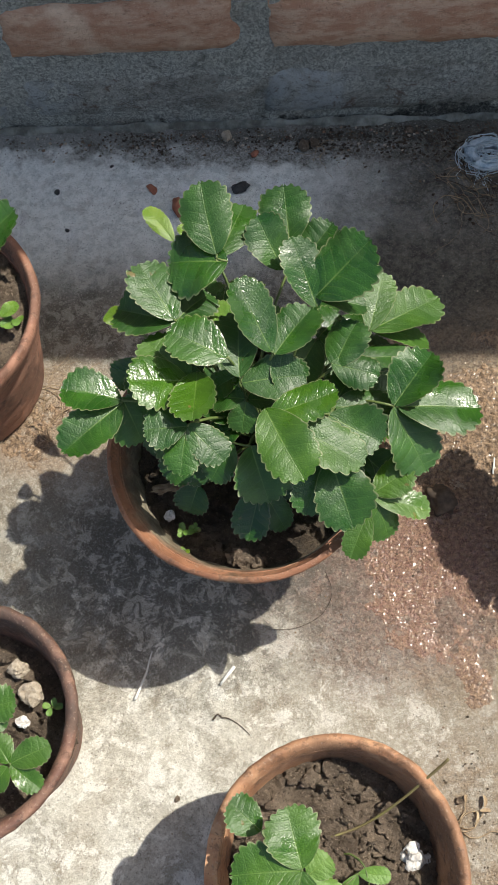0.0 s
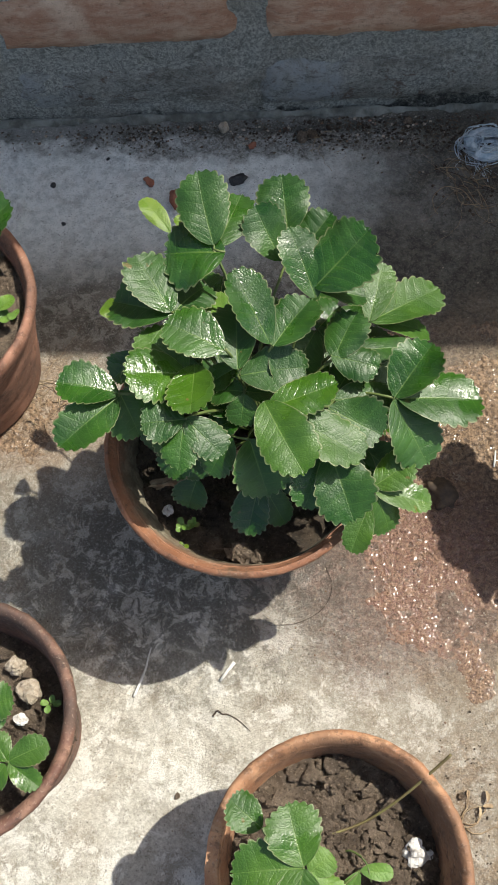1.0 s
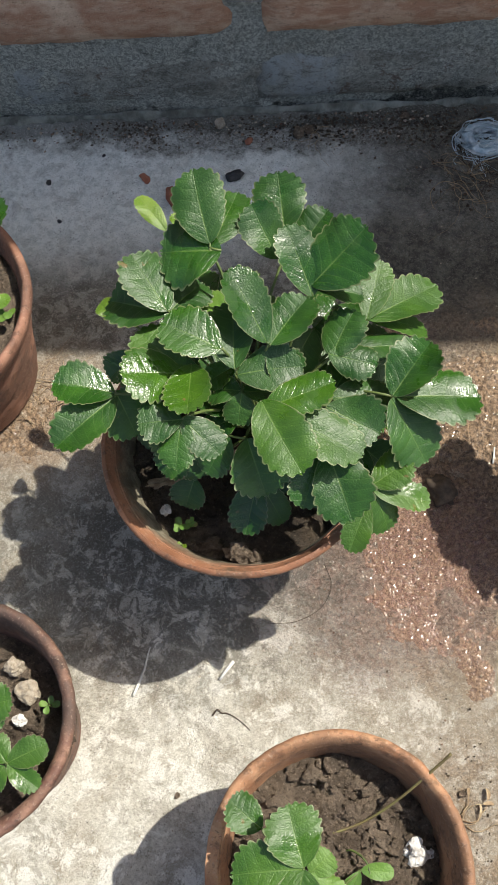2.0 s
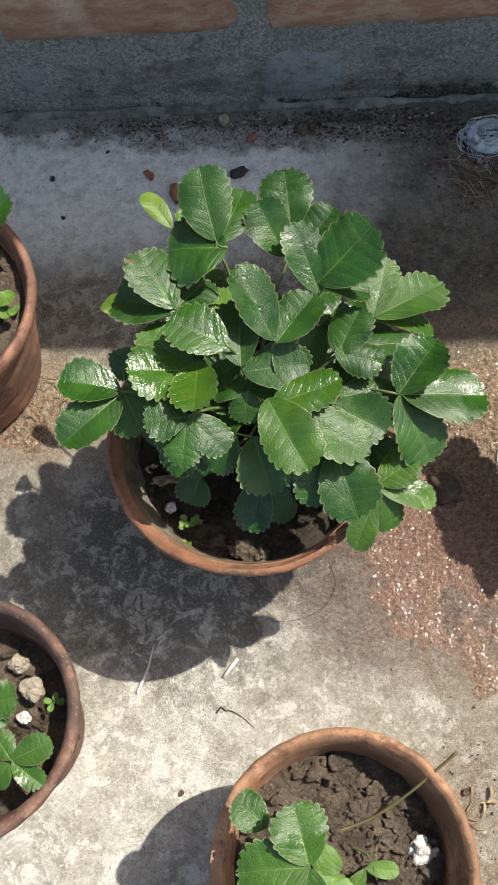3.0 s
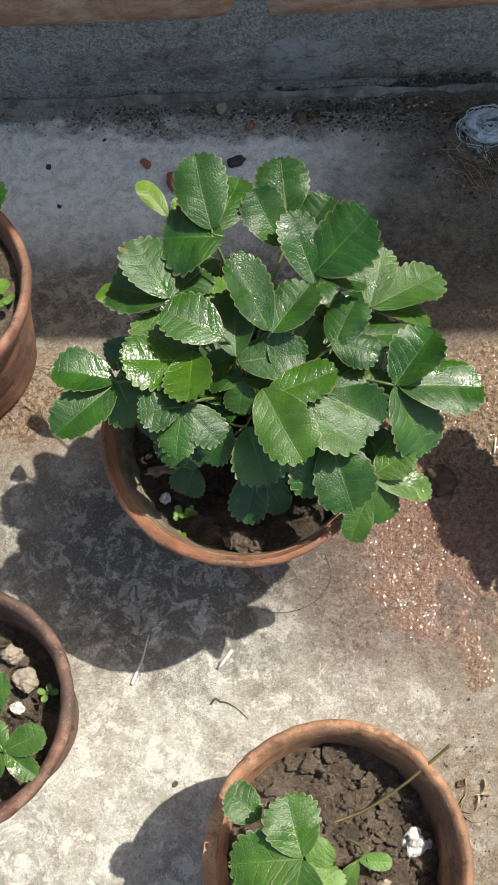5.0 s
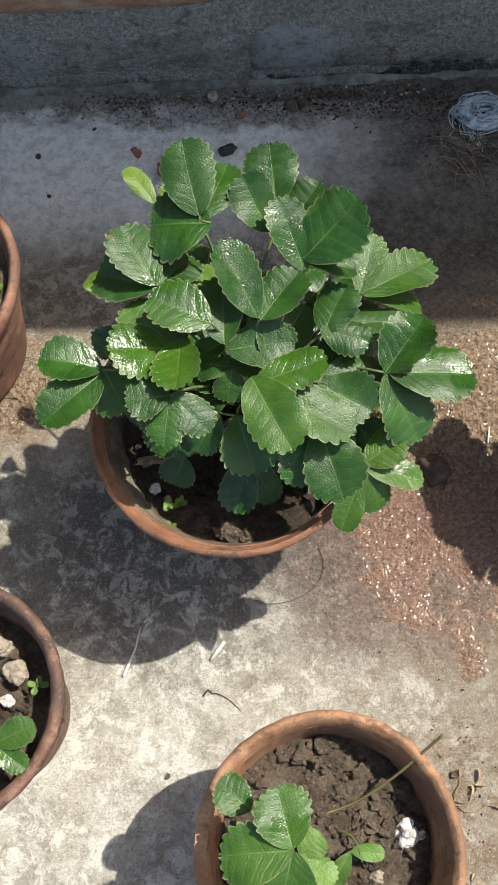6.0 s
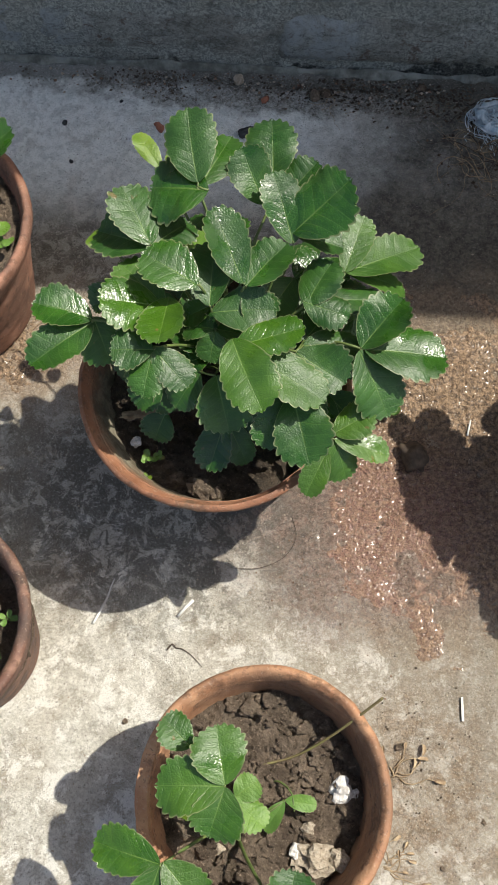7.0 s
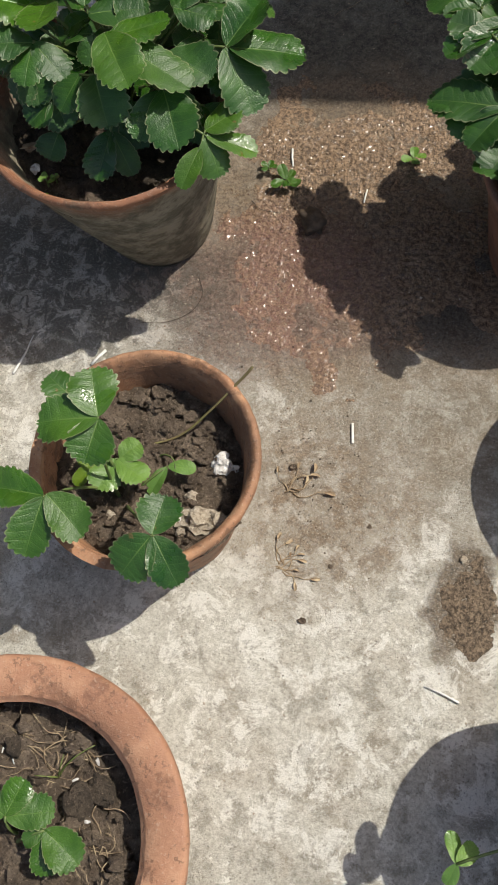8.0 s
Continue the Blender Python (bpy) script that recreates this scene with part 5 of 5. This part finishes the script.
def plastic_shred():
    """A wad of faded blue-white netting, wound into a ring, in the corner by the wall."""
    shred = thing("plastic_shred", "wad of tangled faded blue-white plastic netting against the wall", "plastic netting", (0.238, 0.948, 0))
    rnd = random.Random(77)
    for k in range(110):
        r, a, turn = 0.0075 + 0.016 * rnd.random() ** 1.2, rnd.uniform(0, 6.28), rnd.uniform(1.2, 3.6)
        lift, lean = 0.003 + 0.013 * rnd.random(), rnd.uniform(-0.006, 0.006)
        off = Vector((rnd.gauss(0, 0.0035), rnd.gauss(0, 0.0035), 0))
        pts = []
        for j in range(10):
            b = a + turn * j / 9
            rr = r * (1 + 0.4 * noise.noise(Vector((b * 1.7, k, 2))))
            pts.append(off + Vector((rr * 1.15 * math.cos(b), rr * 0.9 * math.sin(b), max(0.001, lift * (1 - 0.5 * (r - 0.0075) / 0.016) + lean * math.sin(b + k)))))
        if k % 5 == 0:
            pts += [pts[-1] + Vector((rnd.uniform(-0.5, 0.6), -1, 0)).normalized() * d - Vector((0, 0, pts[-1].z * min(1, d / 0.01))) + Vector((0, 0, 0.0006)) for d in (0.006, 0.012, rnd.uniform(0.016, 0.03))]
        bm = bmesh.new()
        tube(bm, pts, rnd.uniform(0.0005, 0.0011), 0.0004, 4)
        part("fibre", bm, NET, shred).matrix_parent_inverse = Matrix()
    bm = bmesh.new()
    steps, sides = 44, 12
    rings = []
    for i in range(steps):
        a = 2 * math.pi * i / steps
        fat = 0.0062 * (1 + 0.5 * noise.noise(Vector((2 * math.cos(a), 2 * math.sin(a), 4))))
        ring = []
        for j in range(sides):
            b = 2 * math.pi * j / sides
            f = fat * (1 + 0.3 * noise.noise(Vector((9 * math.cos(a), 9 * math.sin(a), b))))
            r = 0.0148 + f * math.cos(b)
            ring.append(bm.verts.new((1.1 * r * math.cos(a), r * math.sin(a), max(0.0005, 0.006 + 0.9 * f * math.sin(b)))))
        rings.append(ring)
    for a, b in zip(rings, rings[1:] + rings[:1]):
        for j in range(sides):
            bm.faces.new((a[j], b[j], b[(j + 1) % sides], a[(j + 1) % sides]))
    part("sheet", bm, NET, shred).matrix_parent_inverse = Matrix()


plastic_shred()


def root_tangle(label, at, size, count, seed, material, z=0.0):
    """Hair-thin dead roots, curled over one another on the floor."""
    tangle = thing("root_tangle", label, "roots", (at[0], at[1], z), "dead roots")
    rnd = random.Random(seed)
    for k in range(count):
        a = rnd.uniform(0, 6.28)
        p = Vector((rnd.gauss(0, size * 0.3), rnd.gauss(0, size * 0.3), 0.001))
        curl = rnd.uniform(-0.5, 0.5)
        pts = [p]
        for j in range(rnd.randint(4, 9)):
            a += curl + rnd.uniform(-0.5, 0.5)
            pts.append(pts[-1] + Vector((math.cos(a), math.sin(a), 0)) * size * rnd.uniform(0.1, 0.2))
            pts[-1].z = 0.0008 + 0.003 * rnd.random()
        if max(p.y for p in pts) + at[1] > 0.99:
            continue
        bm = bmesh.new()
        r = rnd.uniform(0.00018, 0.0005)
        tube(bm, smooth_line(pts, 3), r, r * 0.6, 5)
        part("root", bm, material, tangle).matrix_parent_inverse = Matrix()


root_tangle("tangle of thin dead roots below the plastic netting", (0.222, 0.905), 0.05, 34, 5, DRY_STEM)
root_tangle("dark thin roots on the damp floor", (0.235, 0.925), 0.05, 26, 6, DARK_STEM)
root_tangle("dry straw roots on the earth near the ribbed pot", (-0.185, 0.685), 0.055, 30, 8, DRY_STEM)
root_tangle("few dead roots in the dirt at the foot of the wall", (0.065, 0.968), 0.03, 9, 9, DRY_STEM)
root_tangle("fine pale root hairs on the soil of the broad-rimmed pot", (0.030, 0.094), 0.035, 30, 11, DRY_STEM, 0.110)
root_tangle("fine root hairs on dark soil", (0.056, 0.050), 0.028, 16, 12, DRY_STEM, 0.109)


def grit(name, label, material, spots, seed, smooth=False):
    """Loose crumbs strewn over patches (x, y, rx, ry, count, size), joined into one."""
    rnd = random.Random(seed)
    verts, faces = [], []
    shape = [Vector(p) for p in ((1, 0, 0), (-0.9, 0.1, 0), (0, 1, 0), (0.1, -0.9, 0), (0, 0, 0.8), (0, 0, -0.5))]
    tris = ((0, 2, 4), (2, 1, 4), (1, 3, 4), (3, 0, 4), (2, 0, 5), (1, 2, 5), (3, 1, 5), (0, 3, 5))
    for x, y, rx, ry, count, size in spots:
        for _ in range(count):
            px, py = rnd.gauss(x, rx), rnd.gauss(y, ry)
            if py > 0.994:
                continue
            s = size * rnd.uniform(0.25, 1.0) ** 2
            a = rnd.uniform(0, 6.28)
            at = len(verts)
            for p in shape:
                q = Vector((p.x * rnd.uniform(0.6, 1.2), p.y * rnd.uniform(0.6, 1.2), p.z * rnd.uniform(0.6, 1.0))) * s
                verts.append((px + q.x * math.cos(a) - q.y * math.sin(a), py + q.x * math.sin(a) + q.y * math.cos(a), s * 0.3 + q.z))
            faces += [(at + i, at + j, at + k) for i, j, k in tris]
    me = bpy.data.meshes.new("mesh")
    me.from_pydata(verts, [], faces)
    for p in me.polygons:
        p.use_smooth = smooth
    me.materials.append(material)
    return tagged(new(name, me), label, "grit", kind="stuff")


grit("dark_grit", "dark earth crumbs strewn over the concrete", SOIL_DARK, ((0.08, 0.978, 0.05, 0.012, 700, 0.0024), (0.20, 0.972, 0.05, 0.014, 700, 0.0024), (-0.12, 0.982, 0.03, 0.012, 400, 0.0022), (0, 0.985, 0.3, 0.010, 900, 0.0018), (0.21, 0.60, 0.055, 0.06, 900, 0.0014), (0.18, 0.315, 0.03, 0.04, 160, 0.0012), (0.0, 0.5, 0.35, 0.3, 500, 0.0009), (0.24, 0.93, 0.04, 0.04, 300, 0.003)), 3)
grit("red_grit", "red-brown earth crumbs washed over the concrete", BROWN_GRIT, ((0.19, 0.58, 0.07, 0.07, 500, 0.0012), (0.13, 0.515, 0.035, 0.035, 500, 0.0012), (0, 0.98, 0.25, 0.01, 120, 0.0025)), 4)
grit("pale_grit", "pale sand grains on the concrete", BUFF_STONE, ((0.15, 0.4, 0.2, 0.2, 900, 0.0015), (0.2, 0.6, 0.08, 0.08, 700, 0.0016), (0.02, 0.98, 0.2, 0.012, 160, 0.0028)), 5)


def earth_crust(label, at, size, material, seed, thick=0.0016, step=0.0009):
    """A thin uneven crust of earth washed over the floor, ragged at its rim."""
    nx, ny = int(2.6 * size[0] / step), int(2.6 * size[1] / step)
    verts, faces = [], []
    for j in range(ny + 1):
        for i in range(nx + 1):
            x = at[0] + size[0] * 1.3 * (2 * i / nx - 1)
            y = at[1] + size[1] * 1.3 * (2 * j / ny - 1)
            d = math.hypot((x - at[0]) / size[0], (y - at[1]) / size[1])
            cover = 1 - d * d + 0.9 * noise.noise(Vector((x * 16, y * 16, seed))) + 0.5 * noise.noise(Vector((x * 45, y * 45, seed)))
            z = thick * min(1.0, max(-2.0, cover)) - 0.0007
            for f, a in ((70, 0.0012), (150, 0.0012), (330, 0.0009), (700, 0.0004)):
                z += a * min(1.0, max(0.15, cover + 0.4)) * (0.55 - 1.6 * abs(noise.noise(Vector((x * f, y * f, seed + f)))))
            verts.append((x, y, z if cover > -0.6 and d < 1.28 else -0.004))
    for j in range(ny):
        for i in range(nx):
            k = j * (nx + 1) + i
            quad = (k, k + 1, k + nx + 2, k + nx + 1)
            if max(verts[q][2] for q in quad) > -0.002:
                faces.append(quad)
    me = bpy.data.meshes.new("mesh")
    me.from_pydata(verts, [], faces)
    me.materials.append(material)
    return tagged(new("washed_earth", me), label, "earth", kind="stuff")


earth_crust("wet red-brown earth washed over the concrete beside the big pot", (0.205, 0.585), (0.135, 0.145), WET_EARTH, 3)
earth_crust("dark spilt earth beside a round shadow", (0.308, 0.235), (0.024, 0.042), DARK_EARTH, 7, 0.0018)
earth_crust("brown earth and straw dust near the ribbed pot", (-0.185, 0.66), (0.045, 0.045), WET_EARTH, 9, 0.0004)


def cement_fillet():
    """A rough fillet of cement along the foot of the wall."""
    bm = bmesh.new()
    rows = []
    for i in range(601):
        x = -1.2 + 2.4 * i / 600
        w = max(0.002, 0.006 + 0.007 * noise.noise(Vector((x * 14, 2, 0))) + 0.005 * noise.noise(Vector((x * 60, 2, 0))) + 0.0025 * noise.noise(Vector((x * 170, 2, 0))))
        rows.append([bm.verts.new((x, WALL_Y + 0.002 - w * math.sin(a) ** 1.3, 0.0008 + 0.8 * w * math.cos(a) ** 2.2)) for a in (math.pi / 2 * k / 6 for k in range(7))])
    for a, b in zip(rows, rows[1:]):
        for k in range(6):
            bm.faces.new((a[k], a[k + 1], b[k + 1], b[k]))
    part("mortar_fillet", bm, FILLET, wall, "rough cement fillet along the foot of the wall")


cement_fillet()


# ---- bricks ----
def brick_mesh(length, seed, material):
    """A worn hand-made brick face with rounded, chipped edges."""
    bm = bmesh.new()
    nx, nz = 14, 5
    deep = 0.05
    grid = []
    for k in range(nz + 1):
        row = []
        for i in range(nx + 1):
            s, t = 2 * i / nx - 1, 2 * k / nz - 1
            edge = max(abs(s) ** 14, abs(t) ** 6)
            x = s * length / 2 + 0.002 * noise.noise(Vector((t * 3, seed, s * 2))) * (abs(s) > 0.8)
            z = t * BRICK_H / 2 + 0.0018 * noise.noise(Vector((s * 4, seed + 9, t))) * (abs(t) > 0.7)
            y = 0.007 * edge + 0.0016 * noise.noise(Vector((s * 6, t * 3, seed)))
            row.append(bm.verts.new((x, y, z)))
        grid.append(row)
    for a, b in zip(grid, grid[1:]):
        for i in range(nx):
            bm.faces.new((a[i], a[i + 1], b[i + 1], b[i]))
    ring = [v for v in grid[0]] + [r[-1] for r in grid[1:-1]] + grid[-1][::-1] + [r[0] for r in grid[1:-1]][::-1]
    far = [bm.verts.new((v.co.x, deep, v.co.z)) for v in ring]
    for i in range(len(ring)):
        j = (i + 1) % len(ring)
        bm.faces.new((ring[j], ring[i], far[i], far[j]))
    return mesh_of(bm, material)


def lay_bricks():
    rnd = random.Random(5)
    red = [brick_mesh(BRICK_L, s, BRICK) for s in range(4)]
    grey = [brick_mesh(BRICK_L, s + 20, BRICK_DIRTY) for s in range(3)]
    for c in range(13):
        z = 0.0125 + COURSE * c + BRICK_H / 2
        close = 1.105 if c == 0 else 1.0
        shift = 0.0 if c < 2 else 0.128 * (c % 2)
        for i in range(-4, 5):
            x = 0.006 + (i + 0.5) * (BRICK_L + JOINT) + shift
            ob = new("brick", rnd.choice(grey if c == 0 else red))
            ob.parent = wall
            ob.matrix_basis = pose(x, WALL_Y - 0.004 + rnd.uniform(-0.0015, 0.0015) + (0.0055 if c == 0 else 0.002), z + rnd.uniform(-0.0015, 0.0015), 0, rnd.uniform(-0.5, 0.5), 0) @ Matrix.Diagonal((close, 1, 1.06 if c == 0 else 1.0, 1))


lay_bricks()
